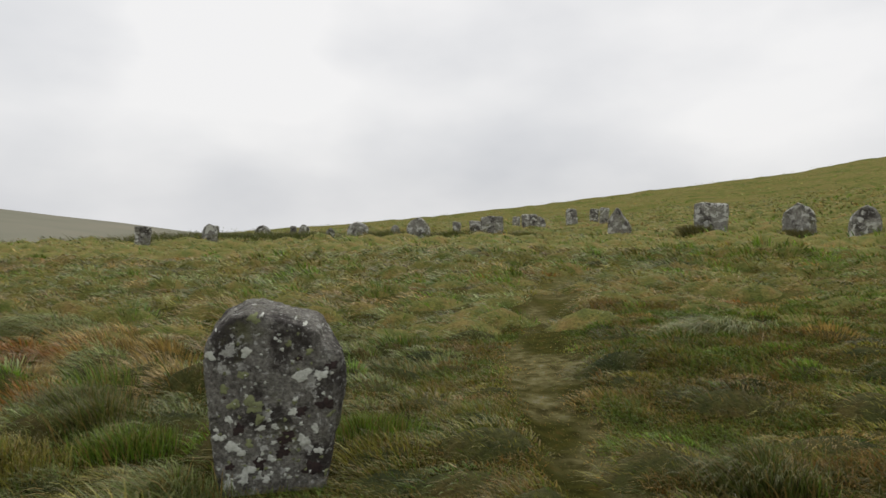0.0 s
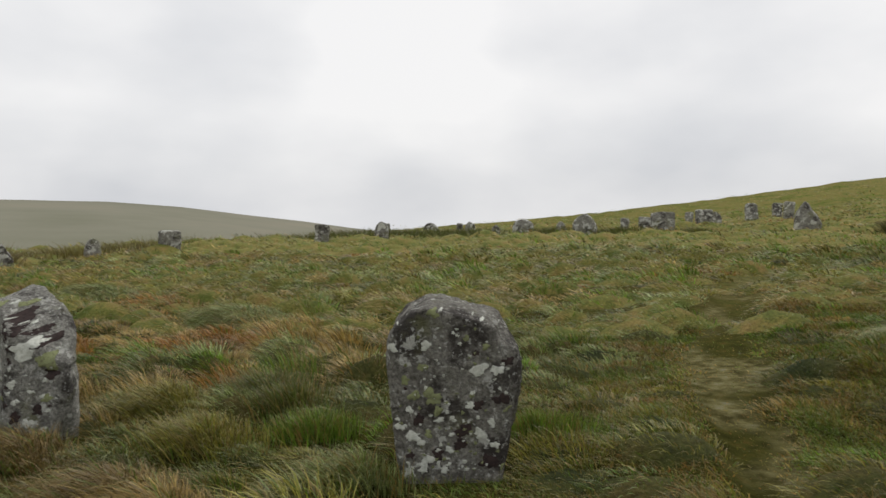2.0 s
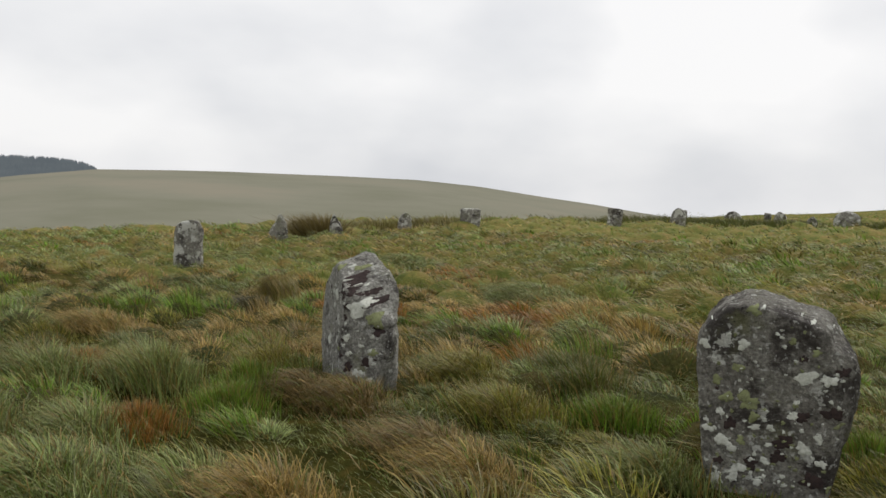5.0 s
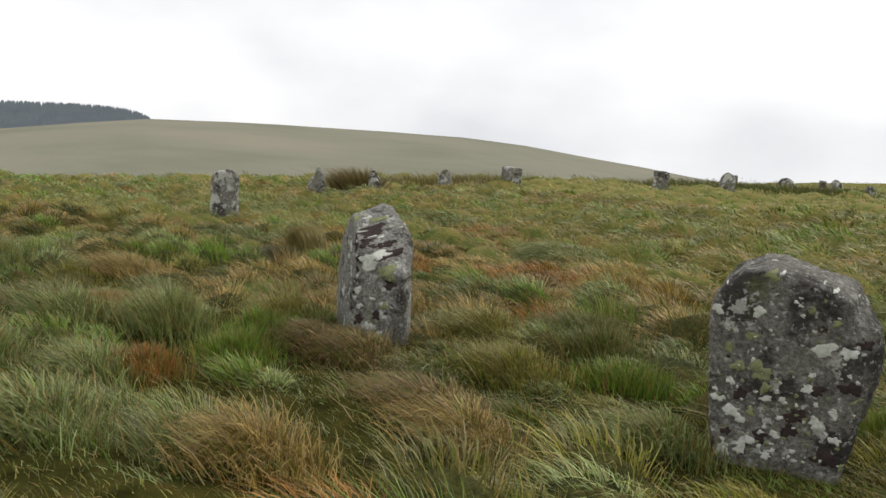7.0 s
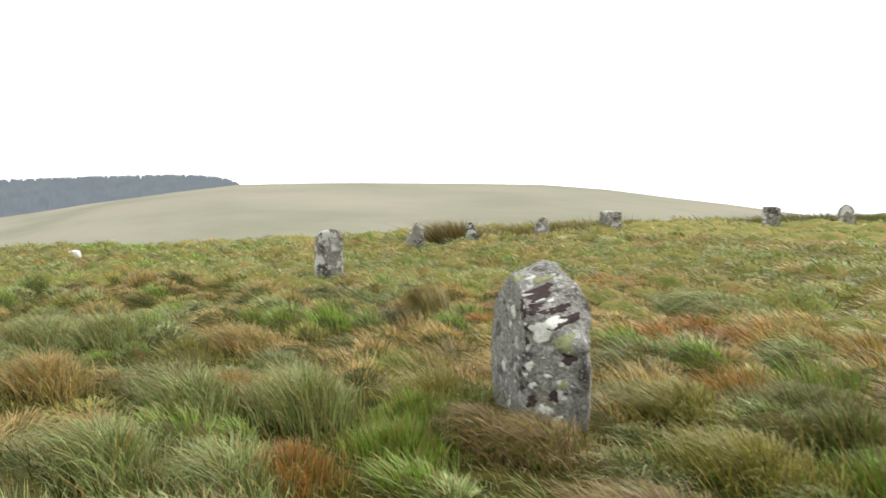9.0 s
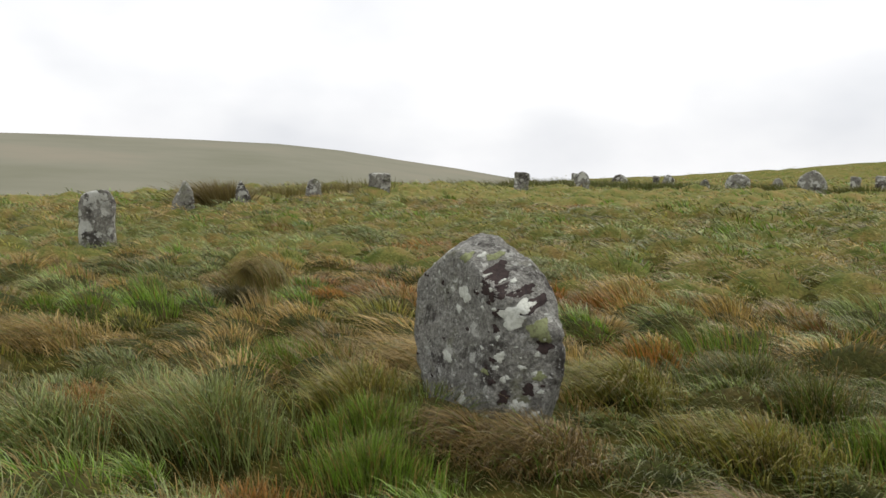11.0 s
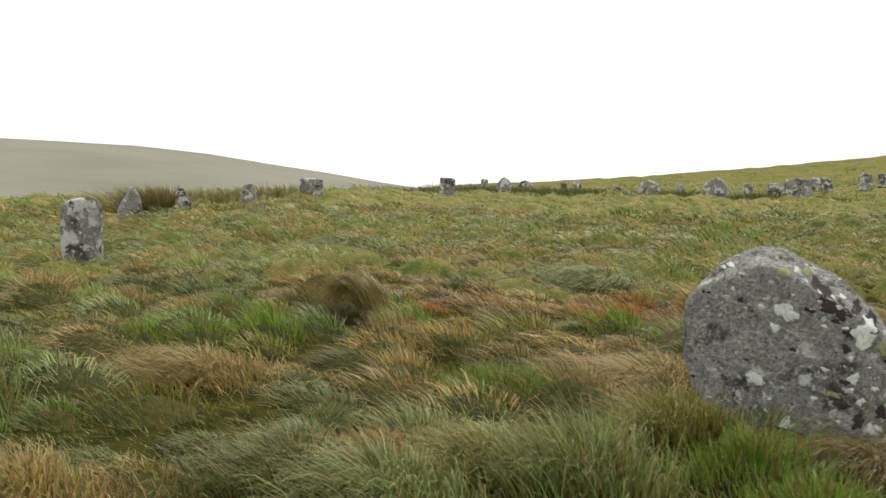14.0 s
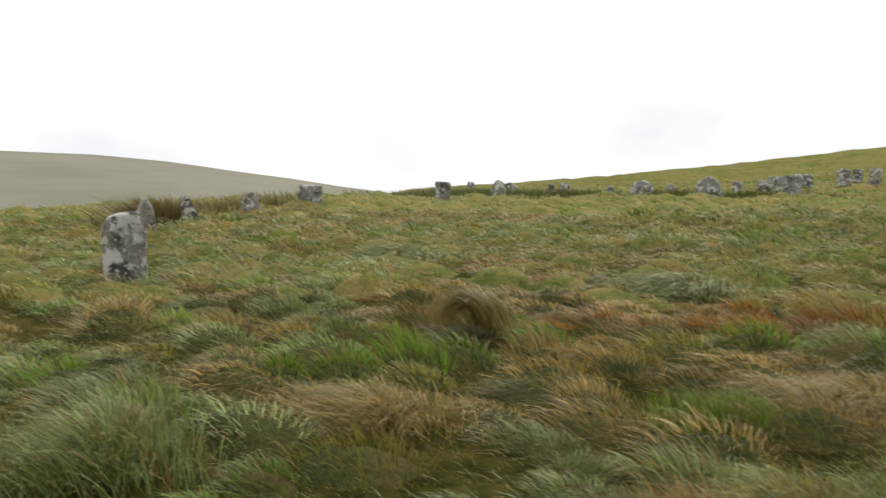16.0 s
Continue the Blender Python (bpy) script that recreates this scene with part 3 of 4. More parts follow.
BOULDER_STAINS = [
    (0.106, 0.949, 0.081, LICHEN_DARK), (0.159, 0.861, 0.088, LICHEN_DARK), (0.309, 0.861, 0.060, LICHEN_DARK), (0.388, 0.782, 0.064, LICHEN_DARK), (0.477, 0.711, 0.049, LICHEN_DARK),
    (0.229, 0.737, 0.049, LICHEN_DARK), (0.018, 0.835, 0.032, LICHEN_DARK), (0.212, 0.632, 0.035, LICHEN_DARK), (0.212, 0.437, 0.032, LICHEN_DARK), (0.212, 0.296, 0.035, LICHEN_DARK),
    (0.503, 0.534, 0.060, LICHEN_DARK), (0.300, 0.208, 0.046, LICHEN_DARK), (0.441, 0.261, 0.046, LICHEN_DARK), (0.565, 0.137, 0.064, LICHEN_DARK), (0.318, 0.084, 0.039, LICHEN_DARK),
    (0.600, 0.455, 0.060, LICHEN_DARK), (0.618, 0.596, 0.039, LICHEN_DARK),
]
BOULDER_CRUSTS = [
    (-0.097, 0.799, 0.074, LICHEN), (-0.150, 0.684, 0.035, LICHEN), (0.371, 0.914, 0.053, LICHEN), (0.450, 0.835, 0.056, LICHEN), (0.388, 0.164, 0.039, LICHEN),
    (0.485, 0.102, 0.039, LICHEN), (0.450, 0.014, 0.042, LICHEN), (0.468, 0.632, 0.085, LICHEN_GREEN), (0.300, 0.702, 0.088, LICHEN), (0.344, 0.764, 0.060, LICHEN),
    (0.256, 0.464, 0.042, LICHEN), (0.291, 0.323, 0.023, LICHEN),
]
BOULDER_LOW_CRUSTS = [
    (0.494, 0.349, 0.049, LICHEN_GREEN), (0.512, 0.252, 0.026, LICHEN), (-0.053, 0.084, 0.046, LICHEN), (0.159, 0.349, 0.035, LICHEN_GREEN), (-0.238, 0.331, 0.056, LICHEN),
    (-0.035, 1.059, 0.025, LICHEN), (-0.124, 1.041, 0.049, LICHEN_GREEN), (0.035, 1.052, 0.042, LICHEN_GREEN), (0.177, 0.049, 0.046, LICHEN), (0.247, -0.004, 0.039, LICHEN),
    (0.106, -0.004, 0.039, LICHEN), (0.388, 0.402, 0.030, LICHEN),
]
for q, (across, up, size, kind) in enumerate(BOULDER_STAINS + BOULDER_CRUSTS + BOULDER_LOW_CRUSTS):
    lichen_patch(boulder, across, up, size, kind, 300 + q)

scatter = random.Random(12)
for q in range(130):
    low = scatter.random() ** 2.0
    lichen_patch(slab, scatter.uniform(-0.36, 0.40), 0.06 + 1.05 * low, scatter.uniform(0.006, 0.018), scatter.choice((LICHEN, LICHEN, LICHEN_GREEN)), 500 + q)
for q in range(80):
    lichen_patch(boulder, scatter.uniform(-0.60, 0.62), scatter.uniform(0.05, 1.05), scatter.uniform(0.008, 0.022), scatter.choice((LICHEN, LICHEN, LICHEN_DARK)), 700 + q)

# ---- grass ----
WIND = np.array([-0.93, -0.30, 0.0])
GREEN, OLIVE, GREY = (0.112, 0.205, 0.016), (0.195, 0.182, 0.026), (0.186, 0.232, 0.074)
STRAW, RUST, DARK = (0.300, 0.205, 0.060), (0.270, 0.122, 0.024), (0.062, 0.085, 0.013)
PALETTE = np.array([GREEN, OLIVE, GREY, STRAW, RUST, DARK])


def from_path(x, y):
    """Distance from the line walked."""
    return np.hypot(x - np.clip(x, -8, 0.2), y - 0.2)


def in_stone(x, y):
    """True under the two stones that stand nearest."""
    hit = np.zeros(len(x), bool)
    for mx, my, turn, a, b in ((-1.10, 4.78, 10, 0.42, 0.19), (-4.88, 5.05, -22, 0.66, 0.30)):
        c, s = math.cos(radians(turn)), math.sin(radians(turn))
        dx, dy = x - mx, y - my
        hit |= ((dx * c + dy * s) / a) ** 2 + ((dy * c - dx * s) / b) ** 2 < 1
    return hit


BROWN = (0.150, 0.098, 0.032)
# tussocks that stand out: x, y, kind of grass, length of blade, spread of the crown, how far it lies over
SILVER_SPOTS = [
    (-6.10, 3.75, GREY, 0.62, 0.20, 0.45), (-6.65, 3.95, OLIVE, 0.50, 0.16, 0.6), (-5.90, 2.20, GREY, 0.60, 0.20, 0.7), (-5.35, 2.70, GREY, 0.50, 0.16, 0.7), (-4.25, 1.95, GREY, 0.60, 0.20, 0.8),
    (-5.62, 4.66, OLIVE, 0.50, 0.15, 0.55), (-9.80, 2.20, GREY, 0.60, 0.24, 0.8), (-11.4, 3.40, GREY, 0.60, 0.26, 0.7), (-7.05, 3.25, GREY, 0.55, 0.20, 0.7), (-10.5, 3.80, GREY, 0.60, 0.22, 0.6),
    (-8.60, 2.60, STRAW, 0.55, 0.20, 0.7), (-8.10, 1.70, OLIVE, 0.45, 0.20, 0.8),
]
WARM_SPOTS = [
    (-1.62, 4.34, GREY, 0.42, 0.12, 0.6), (-11.5, 14.4, GREY, 0.60, 0.45, 1.0), (-6.2, 11.4, GREY, 0.60, 0.40, 1.0), (-5.25, 3.05, RUST, 0.24, 0.17, 0.3), (-2.90, 3.75, BROWN, 0.46, 0.20, 0.8),
    (-2.45, 3.50, STRAW, 0.42, 0.18, 0.8), (-7.20, 3.70, RUST, 0.30, 0.18, 0.4), (-4.16, 4.36, BROWN, 0.46, 0.17, 0.8), (-4.55, 4.25, BROWN, 0.32, 0.17, 0.9), (-4.96, 3.70, GREEN, 0.25, 0.17, 0.2),
    (-5.22, 4.10, GREEN, 0.24, 0.15, 0.2), (-6.75, 5.55, GREEN, 0.30, 0.24, 0.2),
]
OTHER_SPOTS = [
    (-0.55, 5.50, GREEN, 0.26, 0.14, 0.2), (-2.30, 5.26, GREEN, 0.30, 0.16, 0.3), (-7.60, 3.35, DARK, 0.46, 0.20, 0.6), (-2.72, 5.80, DARK, 0.46, 0.18, 0.4), (-3.15, 6.22, DARK, 0.52, 0.20, 0.5),
    (-3.05, 2.50, STRAW, 0.50, 0.18, 0.7), (-9.20, 5.00, STRAW, 0.55, 0.24, 0.9), (-5.62, 6.15, STRAW, 0.60, 0.26, 0.9), (-3.05, 4.90, OLIVE, 0.42, 0.18, 0.6), (1.90, 4.20, DARK, 0.42, 0.14, 0.6),
    (3.40, 8.80, GREY, 0.50, 0.24, 1.0), (-4.0, 5.9, OLIVE, 0.5, 0.2, 0.8),
]
SPOTS = SILVER_SPOTS + WARM_SPOTS + OTHER_SPOTS


def lush(x, y):
    """How long the grass grows: short on the grazed side by the path, long in the wet ground."""
    grazed = smooth(-1.6, 0.2, x + 0.25 * (field(x, y, 1.7, 51) - 0.5)) * (1 - smooth(9, 22, y))
    foot = np.exp(-(((x + 4.7) / 0.55) ** 2 + ((y - 4.35) / 0.45) ** 2)) + np.exp(-(((x + 1.05) / 0.5) ** 2 + ((y - 4.4) / 0.3) ** 2))
    return (1 - 0.55 * grazed) * (1 - 0.2 * smooth(5.5, 8, -x)) * (1 - 0.65 * np.clip(foot, 0, 1))


def species(x, y, pick):
    """Which kind of grass grows at each place: broad drifts, broken up tussock by tussock."""
    drift = 0.62 * field(x, y, 3.2, 41) + 0.38 * field(x, y, 1.1, 42)
    warm = 0.6 * field(x, y, 4.5, 43) + 0.4 * field(x, y, 1.4, 44)
    wet = smooth(2, 6, -x) * (1 - smooth(0.8, 2.6, y / np.maximum(0.5, 1.5 - 0.35 * x)))
    drift, warm = drift - 0.11 * wet, warm - 0.09 * wet
    k = np.where(drift > 0.58, 0, np.where(drift < 0.37, 2, 1))
    k = np.where(warm > 0.64, 3, k)
    k = np.where(warm > 0.80, 4, k)
    k = np.where(pick < 0.07, 0, np.where(pick < 0.13, 3, np.where(pick < 0.155, 4, np.where(pick < 0.27, 5, k))))
    return np.where((pick > 0.94), 2, k)


def blades(root, out, length, width, colour, droop, segments, rng, bend=None):
    """Arrays for bent, tapering blades. out: the way each leans; droop: 0 upright to 1 laid over."""
    n = len(root)
    up = np.array([0, 0, 1.0])
    lean = out * (0.35 + 0.5 * droop)[:, None] + up * (1.0 - 0.45 * droop)[:, None]
    p1 = root + lean * (length * 0.5)[:, None]
    fall = out * (0.55 + 0.35 * droop)[:, None] + WIND * (0.20 + 0.15 * droop)[:, None] + up * (0.35 - 0.75 * droop)[:, None]
    p2 = p1 + fall * (length * 0.55)[:, None]
    if bend:
        p1, p2 = bend
    t = np.linspace(0, 1, segments + 1)[None, :, None]
    spine = root[:, None] * (1 - t) ** 2 + 2 * p1[:, None] * t * (1 - t) + p2[:, None] * t**2
    turn = rng.uniform(0, 2 * np.pi, n)
    side = np.stack([np.cos(turn), np.sin(turn), rng.uniform(-0.25, 0.25, n)], -1)
    half = (width[:, None] * 0.5 * np.array([1.0, 0.95, 0.6, 0.3][:segments])[None, :])[:, :, None]
    left, right = spine[:, :-1] - side[:, None] * half, spine[:, :-1] + side[:, None] * half
    verts = np.concatenate([np.stack([left, right], 2).reshape(n, -1, 3), spine[:, -1:]], 1)
    per = 2 * segments + 1
    start = np.arange(n)[:, None] * per
    quads = np.concatenate([start + np.array([2 * k, 2 * k + 1, 2 * k + 3, 2 * k + 2])[None] for k in range(segments - 1)])
    tris = start + np.array([2 * segments - 2, 2 * segments - 1, 2 * segments])[None]
    dry = np.repeat(np.linspace(0, 1, segments + 1)[:segments], 2).tolist() + [1.0]
    tip = colour * 0.68 + np.array([0.34, 0.265, 0.105]) * 0.30
    tint = colour[:, None] * (1 - np.array(dry))[None, :, None] + tip[:, None] * np.array(dry)[None, :, None]
    return verts.reshape(-1, 3), quads, tris, tint.reshape(-1, 3)


def grass_object(name, parts, label, material=GRASS, category="grass"):
    verts, quads, tris, tints, base = [], [], [], [], 0
    for v, q, t, c in parts:
        verts.append(v), quads.append(q + base), tris.append(t + base), tints.append(c)
        base += len(v)
    me = mesh_of(name, np.concatenate(verts), [np.concatenate(quads), np.concatenate(tris)])
    tint = np.concatenate(tints)
    layer = me.attributes.new("tint", "FLOAT_COLOR", "POINT")
    layer.data.foreach_set("color", np.concatenate([tint, np.ones((len(tint), 1))], 1).astype(np.float32).ravel())
    me.materials.append(material)
    return tagged(new(name, me), label, category, kind="stuff")


def sow(gap, near, far, per, segments, seed, size, loose, right=46):
    """Tussocks `gap` metres apart between two distances from the walk, each a domed bundle of blades combed over by the wind, and looser turf between."""
    rng = np.random.default_rng(seed)

    def scatter(total):
        x, y = np.empty(0), np.empty(0)
        while len(x) < total:
            n = total * 4
            d = rng.uniform(near**1.15, far**1.15, n) ** (1 / 1.15)
            a = np.radians(rng.uniform(-96, right, n))
            cx = HUB[0] + rng.uniform(-4.9, 4.2, n) * np.clip(1 - d / 60, 0, 1) + d * np.sin(a)
            cy = 0.3 + d * np.cos(a)
            r = from_path(cx, cy)
            keep = (r > near) & (r < far) & (cy > -2.5)
            x, y = np.concatenate([x, cx[keep]]), np.concatenate([y, cy[keep]])
        return x[:total], y[:total]

    def tones(kind, own, n):
        tone = rng.uniform(0.55, 1.35, len(kind))
        colour = PALETTE[kind[own]] * (tone[own] * rng.uniform(0.25, 1.9, n))[:, None]
        stray = rng.uniform(0, 1, n)
        colour = np.where((stray < 0.11)[:, None], PALETTE[3] * rng.uniform(0.8, 1.3, n)[:, None], colour)
        return np.where((stray > 0.92)[:, None], PALETTE[0] * rng.uniform(0.7, 1.2, n)[:, None], colour)

    # the tussocks, spaced so that hollows stay between them
    gx, gy = np.meshgrid(np.arange(HUB[0] - far - 5, HUB[0] + far + 5, gap), np.arange(-3.5, far + 1, gap), indexing="ij")
    x, y = (gx + rng.uniform(-0.42, 0.42, gx.shape) * gap).ravel(), (gy + rng.uniform(-0.42, 0.42, gx.shape) * gap).ravel()
    r = from_path(x, y)
    fits = (r > near) & (r < far) & (np.degrees(np.arctan2(x - 0.5, y + 1.5)) < right - 6) & (np.degrees(np.arctan2(x + 8.0, y + 1.5)) > -88)
    fits = fits | ((near < 0.1) & (r < 3.2) & (y > -3))
    fits &= ~((np.abs(x + 1.0) < 0.62) & (np.abs(y - 4.35) < 0.5)) & (np.hypot(x + 9.05, y - 7.5) > 0.6)
    for sx, sy, _, tall, spread, _ in SPOTS:
        fits &= np.hypot(x - sx, y - sy) > 0.18 + spread + 0.25 * tall
    x, y = x[fits], y[fits]
    x, y = x[trodden(x, y) < 0.25], y[trodden(x, y) < 0.25]
    m = len(x)
    kind = species(x, y, rng.uniform(0, 1, m))
    radius = rng.uniform(0.5, 1.5, m) * size
    dome = rng.uniform(0.35, 0.85, m) * radius * np.where(kind == 4, 0.6, 1) * (1 if size < 0.5 else 0.7)
    tall = (0.10 + 0.92 * radius**0.8 * (1 if size < 0.4 else 0.75)) * rng.uniform(0.7, 1.2, m) * lush(x, y) * (1.0 if near < 5 else 0.95)
    dome = dome * (0.3 + 0.7 * lush(x, y))
    limp = np.clip(rng.normal(0.72 + (0.25 if near > 5 else 0.0), 0.2, m) - 0.22 * (kind == 0) - 0.15 * (kind == 4), 0.1, 1)
    sway = rng.normal(0, 0.9 if near < 5 else 0.6, m)
    own = np.repeat(np.arange(m), per)
    rho, th = np.sqrt(rng.uniform(0, 1, len(own))), rng.uniform(0, 2 * np.pi, len(own))
    away = np.stack([rho * np.cos(th), rho * np.sin(th), 0 * rho], -1)
    bx, by = x[own] + away[:, 0] * radius[own] * 1.25, y[own] + away[:, 1] * radius[own] * 0.9
    keep = ~in_stone(bx, by)
    own, rho, away, bx, by = own[keep], rho[keep], away[keep], bx[keep], by[keep]
    n = len(own)
    lift = dome[own] * (1 - rho**2)
    root = np.stack([bx, by, ground(bx, by) - 0.03 + lift], -1)
    HEAPS.append((x, y, radius, dome))
    c, w = np.cos(sway[own]), np.sin(sway[own])
    blow = np.stack([WIND[0] * c - WIND[1] * w, WIND[0] * w + WIND[1] * c, 0 * c], -1)
    out = away * 0.85 + blow * rng.uniform(0.2, 0.7, n)[:, None] + np.concatenate([rng.normal(0, 0.16, (n, 2)), np.zeros((n, 1))], 1)
    length = tall[own] * rng.uniform(0.55, 1.15, n) * (1 - 0.3 * rho)
    dist = from_path(bx, by)
    width = rng.uniform(0.0035, 0.0080, n) * np.clip(dist / 5.5, 1, 10)
    made = [blades(root, out, length, width, tones(kind, own, n), np.clip(limp[own] + rng.normal(0, 0.1, n), 0, 1.15), segments, rng)]

    # the looser, shorter turf
    bx, by = scatter(loose)
    path = trodden(bx, by)
    keep = ~in_stone(bx, by) & (rng.uniform(0, 1, loose) > path * 0.15)
    bx, by, path = bx[keep], by[keep], path[keep]
    n = len(bx)
    kind = species(bx, by, np.full(n, 0.5))
    root = np.stack([bx, by, ground(bx, by) - 0.02], -1)
    out = WIND * rng.uniform(0.2, 0.9, n)[:, None] + np.concatenate([rng.normal(0, 0.4, (n, 2)), np.zeros((n, 1))], 1)
    dist = from_path(bx, by)
    length = rng.uniform(0.05, 0.16, n) * (1 - 0.5 * path) * np.clip(dist / 20, 1, 1.8)
    width = rng.uniform(0.0035, 0.0065, n) * np.clip(dist / 4.5, 1, 12)
    made.append(blades(root, out, length, width, tones(kind, np.arange(n), n), np.clip(rng.normal(0.45, 0.2, n), 0, 1), segments, rng))
    return made


def tuft(x, y, count, spread, tall, colour, droop, seed, width=0.009, wind=0.6):
    """One marked tussock, clump of rushes, or near-black fill for a hollow's shade."""
    rng = np.random.default_rng(seed)
    count = count if width > 0.01 else count * 2 // 3
    off = rng.normal(0, spread, (count, 2))
    bx, by = x + off[:, 0], y + off[:, 1]
    keep = ~in_stone(bx, by)
    off, bx, by = off[keep], bx[keep], by[keep]
    n = len(bx)
    root = np.stack([bx, by, ground(bx, by) - 0.02], -1)
    out = np.concatenate([off / (spread * 1.7), np.zeros((n, 1))], 1) * 0.8 + WIND * (wind * rng.uniform(0.5, 1.2, n))[:, None]
    tone = np.array(colour)[None] * rng.uniform(0.5, 1.5, n)[:, None]
    return blades(root, out, tall * rng.uniform(0.6, 1.2, n), np.full(n, width) * rng.uniform(0.6, 1.3, n), tone, np.clip(rng.normal(droop, 0.12, n), 0, 1), 3, rng)


HEAPS = []
grass_object("grass_tussocks", sow(0.62, 0.0, 11.0, 300, 3, 1, 0.255, 70000) + sow(0.74, 10.0, 27, 105, 2, 2, 0.35, 60000),
             "wind-blown moor grass in green, straw and rust tussocks")
grass_object("grass_slope", sow(1.35, 25, 85, 24, 2, 3, 0.62, 60000) + sow(4.2, 80, 230, 9, 2, 4, 1.1, 20, 42), "rough moor grass on the slope round the stones")


def build_mounds(heaps, material, label):
    """The solid thatch inside each tussock."""
    x, y, radius, dome = [np.concatenate(column) for column in zip(*heaps)]
    n, sides = len(x), 8
    turn = np.arange(sides) * 2 * np.pi / sides
    rings = []
    for k in (1.05, 0.55):
        px, py = x[:, None] + 1.25 * k * radius[:, None] * np.cos(turn), y[:, None] + 0.9 * k * radius[:, None] * np.sin(turn)
        rings.append(np.stack([px, py, ground(px, py) - 0.05 + np.maximum(0, 1 - k * k) * dome[:, None]], -1))
    tip = np.stack([x, y, ground(x, y) - 0.05 + dome], -1)[:, None]
    verts = np.concatenate(rings + [tip], 1).reshape(-1, 3)
    start = np.arange(n)[:, None] * (2 * sides + 1)
    quads = np.concatenate([start + np.array([k, (k + 1) % sides, sides + (k + 1) % sides, sides + k])[None] for k in range(sides)])
    tris = np.concatenate([start + np.array([sides + k, sides + (k + 1) % sides, 2 * sides])[None] for k in range(sides)])
    me = mesh_of("tussock_mounds", verts, [quads, tris])
    me.materials.append(material)
    return tagged(new("tussock_mounds", me), label, "turf", kind="stuff")


# nearest mounds get the shade-dark tone, the next ring a midway one
build_mounds([HEAPS[0]], THATCH, "mounds of dead thatch under the grass tussocks, coloured dark for the shade there")
build_mounds([HEAPS[1]], HALF, "mounds of olive grass between the stones, toned midway between shaded and open")
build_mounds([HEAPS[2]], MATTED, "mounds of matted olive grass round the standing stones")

def hollow_tussock(x, y, count, seed):
    """A tussock whose long blades arch right over a dark hollow."""
    rng = np.random.default_rng(seed)
    bx, by = x + 0.26 + rng.normal(0, 0.09, count), y + rng.uniform(0.02, 0.26, count) + 0.1 * rng.normal(0, 0.4, count)
    root = np.stack([bx, by, ground(bx, by)], -1)
    rise = rng.uniform(0.66, 0.86, count)
    p1 = root + np.stack([rng.uniform(-0.40, -0.15, count), rng.normal(0.12, 0.13, count), rise], -1)
    p2 = root + np.stack([rng.uniform(-0.78, -0.56, count), rng.normal(0.14, 0.16, count), rng.uniform(-0.08, 0.22, count)], -1)
    colour = np.where(rng.uniform(0, 1, (count, 1)) < 0.5, PALETTE[3], PALETTE[1]) * rng.uniform(0.4, 1.3, (count, 1))
    return blades(root, root, rise, rng.uniform(0.004, 0.009, count), colour, rise, 4, rng, (p1, p2))


def fountain(x, y, colour, tall, spread, over, seed):
    """One tussock whose blades spring from a tight crown and arch out and down all round."""
    rng = np.random.default_rng(seed)
    count = int(1700 * (spread / 0.18) ** 0.8)
    off = rng.normal(0, spread * 0.85, (count, 2)) * np.array([1.35, 0.8])
    bx, by = x + off[:, 0], y + off[:, 1]
    keep = ~in_stone(bx, by)
    off, bx, by = off[keep], bx[keep], by[keep]
    n = len(bx)
    heap = (0.24 * tall + 0.10 * (field(bx, by, 0.16, 71) - 0.5)) * np.exp(-(off**2).sum(1) / (spread * 1.3) ** 2)
    root = np.stack([bx, by, ground(bx, by) - 0.02 + heap], -1)
    length = tall * rng.uniform(0.55, 1.15, n)
    turn = np.arctan2(off[:, 1], off[:, 0]) + rng.normal(0, 0.9, n)
    way = np.stack([np.cos(turn), np.sin(turn), 0 * turn], -1) * rng.uniform(0.3, 0.9, n)[:, None] + WIND * 0.75 * over
    up = np.array([0, 0, 1.0])
    p1 = root + (way * (0.15 + 0.25 * over) + up * (0.70 - 0.18 * over)) * length[:, None]
    reach = 0.35 + 0.45 * over
    p2 = root + way * (reach * length)[:, None] + up * (length * (0.75 - 0.80 * over + rng.normal(0, 0.12, n)))[:, None]
    tone = np.array(colour)[None] * rng.uniform(0.25, 1.9, n)[:, None]
    stray = rng.uniform(0, 1, n)
    tone = np.where((stray < 0.18)[:, None], PALETTE[3] * rng.uniform(0.6, 1.3, n)[:, None], tone)
    tone = np.where((stray > 0.88)[:, None], PALETTE[0] * rng.uniform(0.5, 1.2, n)[:, None], tone)
    return blades(root, way, length, rng.uniform(0.0035, 0.0085, n) * max(1.0, y / 6), tone, length, 4, rng, (p1, p2))


# the near-black tuft is added as the shade inside the arched hollow
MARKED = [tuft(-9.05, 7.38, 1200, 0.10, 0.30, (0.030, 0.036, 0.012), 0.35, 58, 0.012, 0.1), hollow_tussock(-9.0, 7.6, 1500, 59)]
MARKED += [fountain(*spot, 600 + k) for k, spot in enumerate(SPOTS)]
grass_object("marked_tussocks", MARKED, "long arching grass tussocks round the nearest stones, one filled near-black for shade", category="grass")


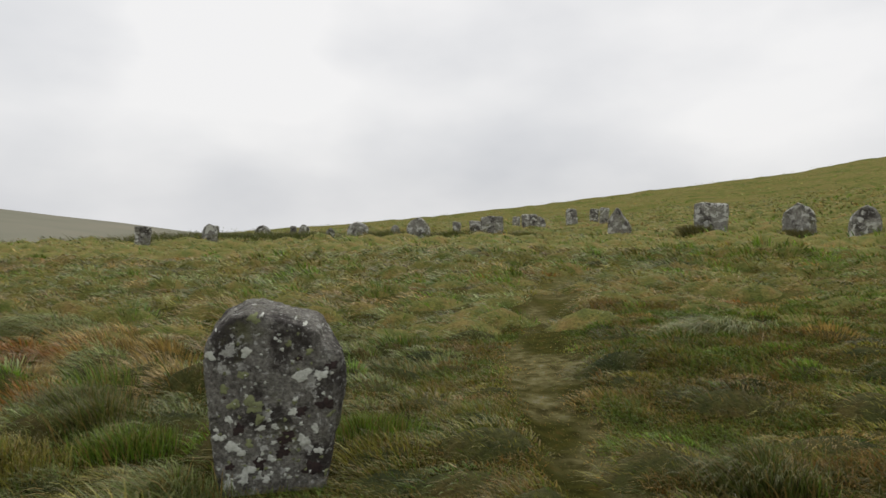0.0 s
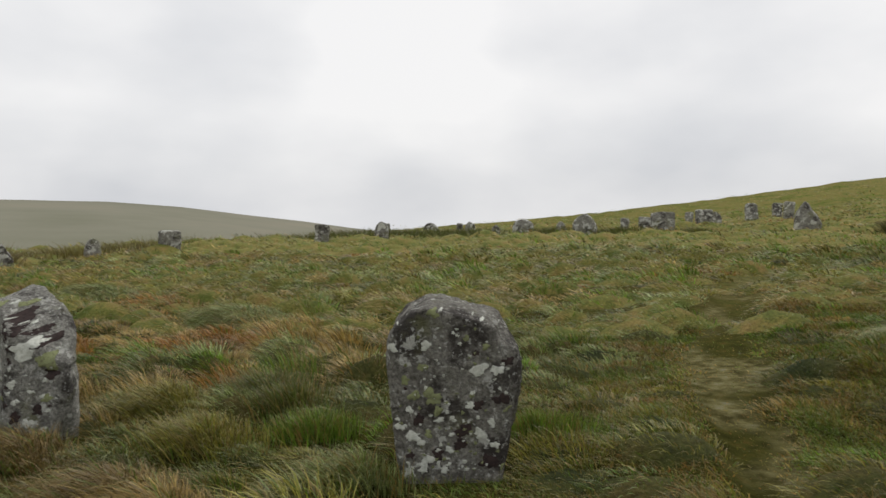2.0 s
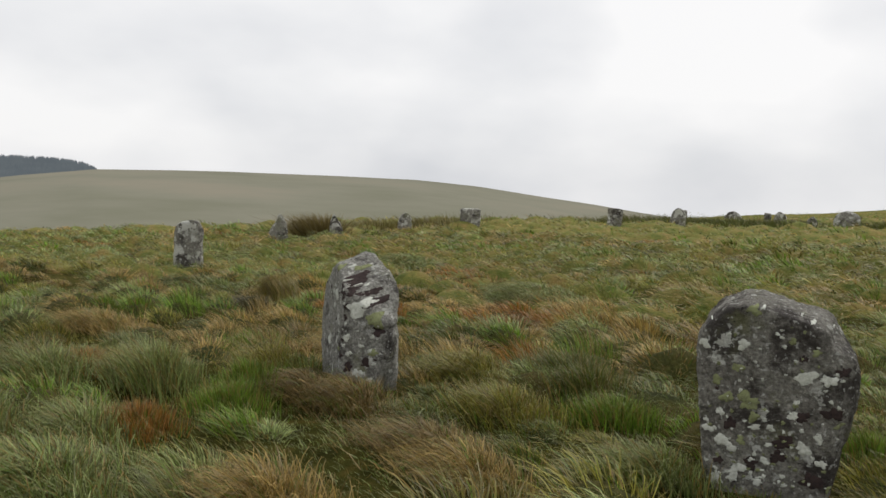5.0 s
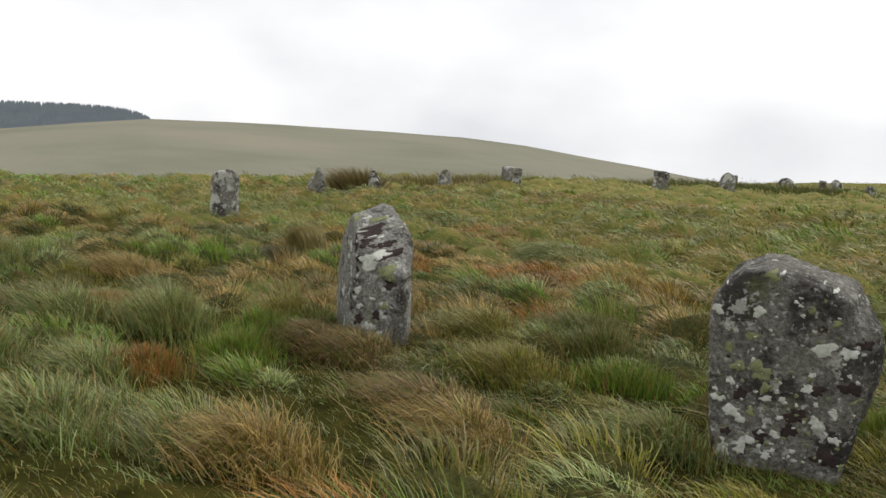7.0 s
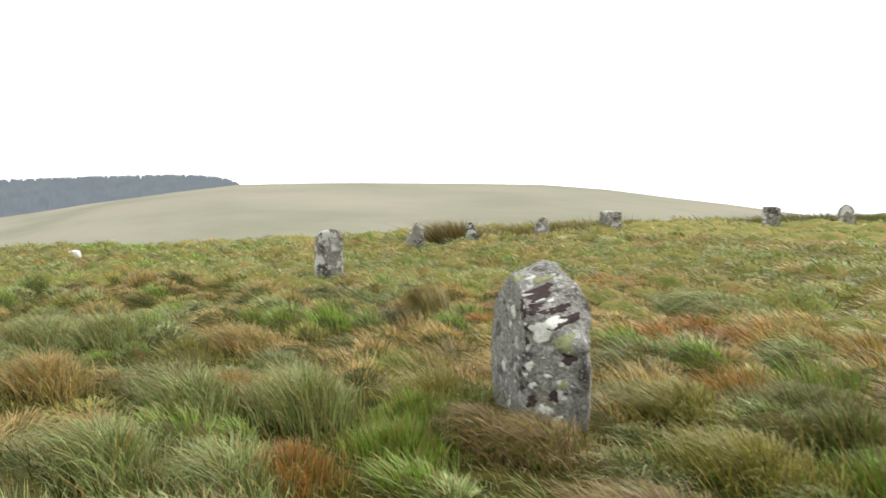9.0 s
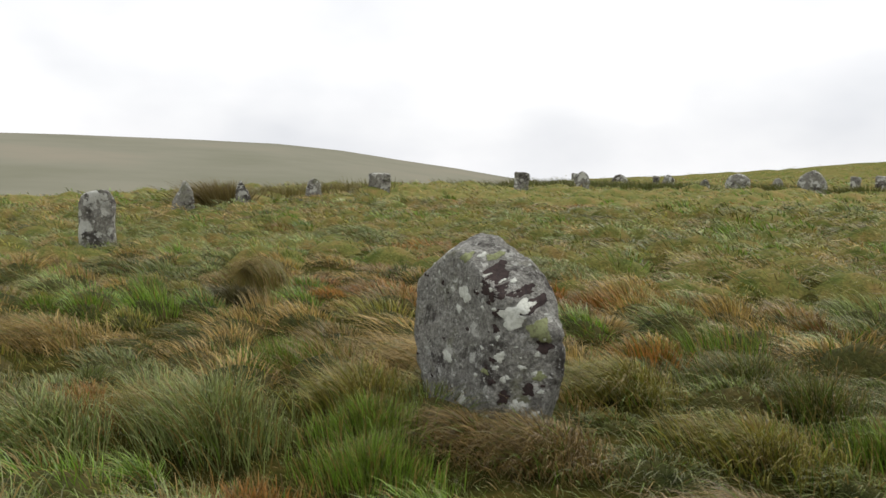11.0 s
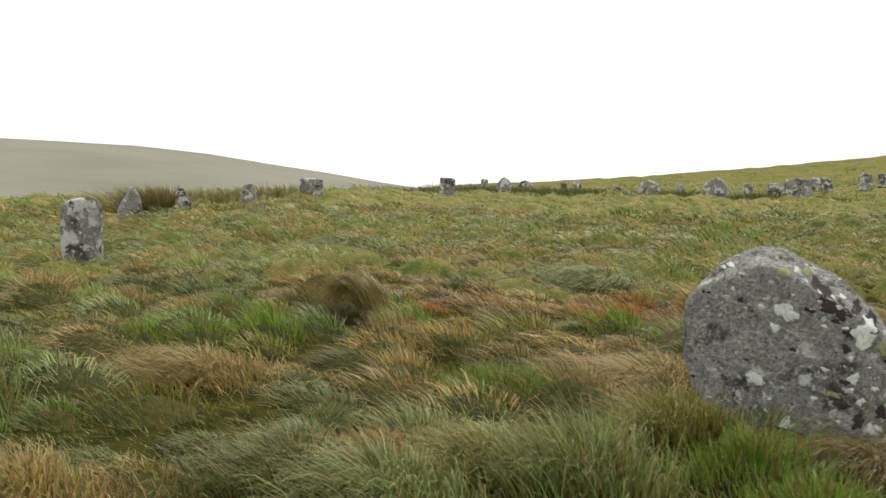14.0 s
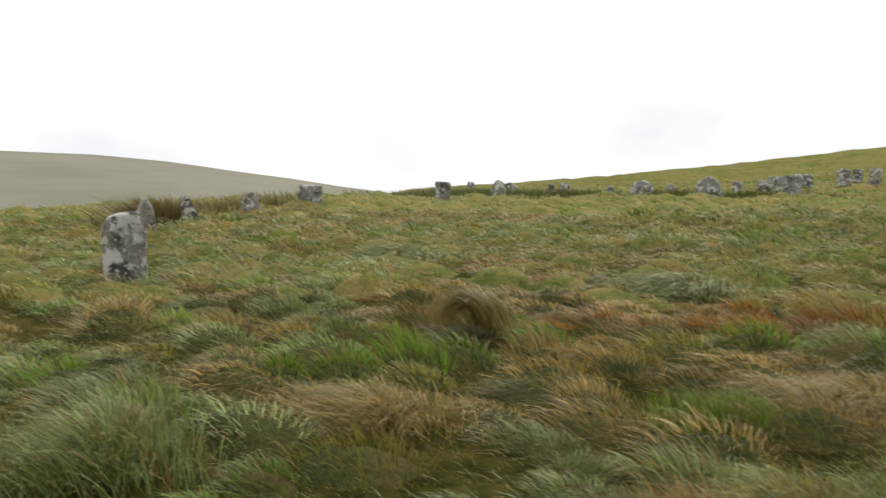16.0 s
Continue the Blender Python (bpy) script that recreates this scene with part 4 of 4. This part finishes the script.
def grazed_turf(count, seed):
    """Short mixed turf beside and on the trodden path."""
    rng = np.random.default_rng(seed)
    y = rng.uniform(2.4**0.5, 12**0.5, count) ** 2
    x = rng.uniform(-1.4, 0.4, count) + rng.uniform(0, 1, count) * (1.0 + 0.55 * y)
    keep = ~in_stone(x, y) & (rng.uniform(0, 1, count) > 0.65 * trodden(x, y))
    x, y = x[keep], y[keep]
    n = len(x)
    path = trodden(x, y)
    warm = field(x, y, 0.9, 61) * 0.6 + field(x, y, 0.3, 62) * 0.4 + rng.normal(0, 0.12, n)
    warm = warm + 0.12 * path
    kind = np.where(warm < 0.42, 0, np.where(warm < 0.55, 1, np.where(warm < 0.68, 3, np.where(warm < 0.74, 4, 5))))
    colour = PALETTE[kind] * rng.uniform(0.4, 1.3, n)[:, None] * (1 + 1.0 * path)[:, None]
    root = np.stack([x, y, ground(x, y) - 0.015], -1)
    turn = rng.uniform(0, 2 * np.pi, n)
    out = np.stack([np.cos(turn), np.sin(turn), 0 * turn], -1) * 0.7 + WIND * 0.3
    clump = smooth(0.45, 0.75, field(x, y, 0.4, 63))
    length = rng.uniform(0.05, 0.11, n) * (1 + 1.1 * clump) * (1 - 0.55 * path)
    return blades(root, out, length, rng.uniform(0.004, 0.008, n) * np.clip(y / 5, 1, 3), colour, np.clip(rng.normal(0.5, 0.25, n), 0, 1), 2, rng)


grass_object("path_turf", [grazed_turf(150000, 77)], "short grazed turf of green and straw blades along the path", category="grass")

RUSH = [tuft(x, y, n, s, h, c, 0.15, 80 + k, 0.03, 0.25) for k, (x, y, n, s, h, c) in enumerate([
    (-20.95, 20.4, 1800, 0.34, 1.4, (0.125, 0.098, 0.034)), (-22.5, 22.0, 650, 0.9, 0.8, (0.13, 0.11, 0.03)), (-23.0, 26.0, 750, 1.3, 0.75, (0.13, 0.115, 0.035)), (-22.0, 29.5, 700, 1.2, 0.75, (0.13, 0.115, 0.04)),
    (-24.0, 34.0, 500, 1.8, 0.8, (0.11, 0.11, 0.03)), (-14.8, 43.0, 1200, 1.6, 0.8, (0.06, 0.085, 0.02)), (-11.5, 44.5, 1200, 1.8, 0.8, (0.06, 0.085, 0.02)), (-8.2, 43.5, 900, 1.2, 0.75, (0.06, 0.085, 0.02)),
    (-3.3, 42.6, 1000, 0.8, 0.8, (0.065, 0.09, 0.02)), (0.6, 42.8, 1000, 0.8, 0.75, (0.065, 0.09, 0.02)), (12.2, 35.0, 700, 0.35, 0.75, (0.08, 0.085, 0.03)), (15.0, 30.8, 500, 0.3, 0.65, (0.08, 0.085, 0.03)),
    (4.8, 44.5, 700, 0.7, 0.6, (0.07, 0.09, 0.02)), (-18.0, 44, 1100, 2.2, 0.75, (0.08, 0.09, 0.025))])]
grass_object("rush_clumps", RUSH, "dark upright rushes growing in clumps behind the stones", category="rushes")
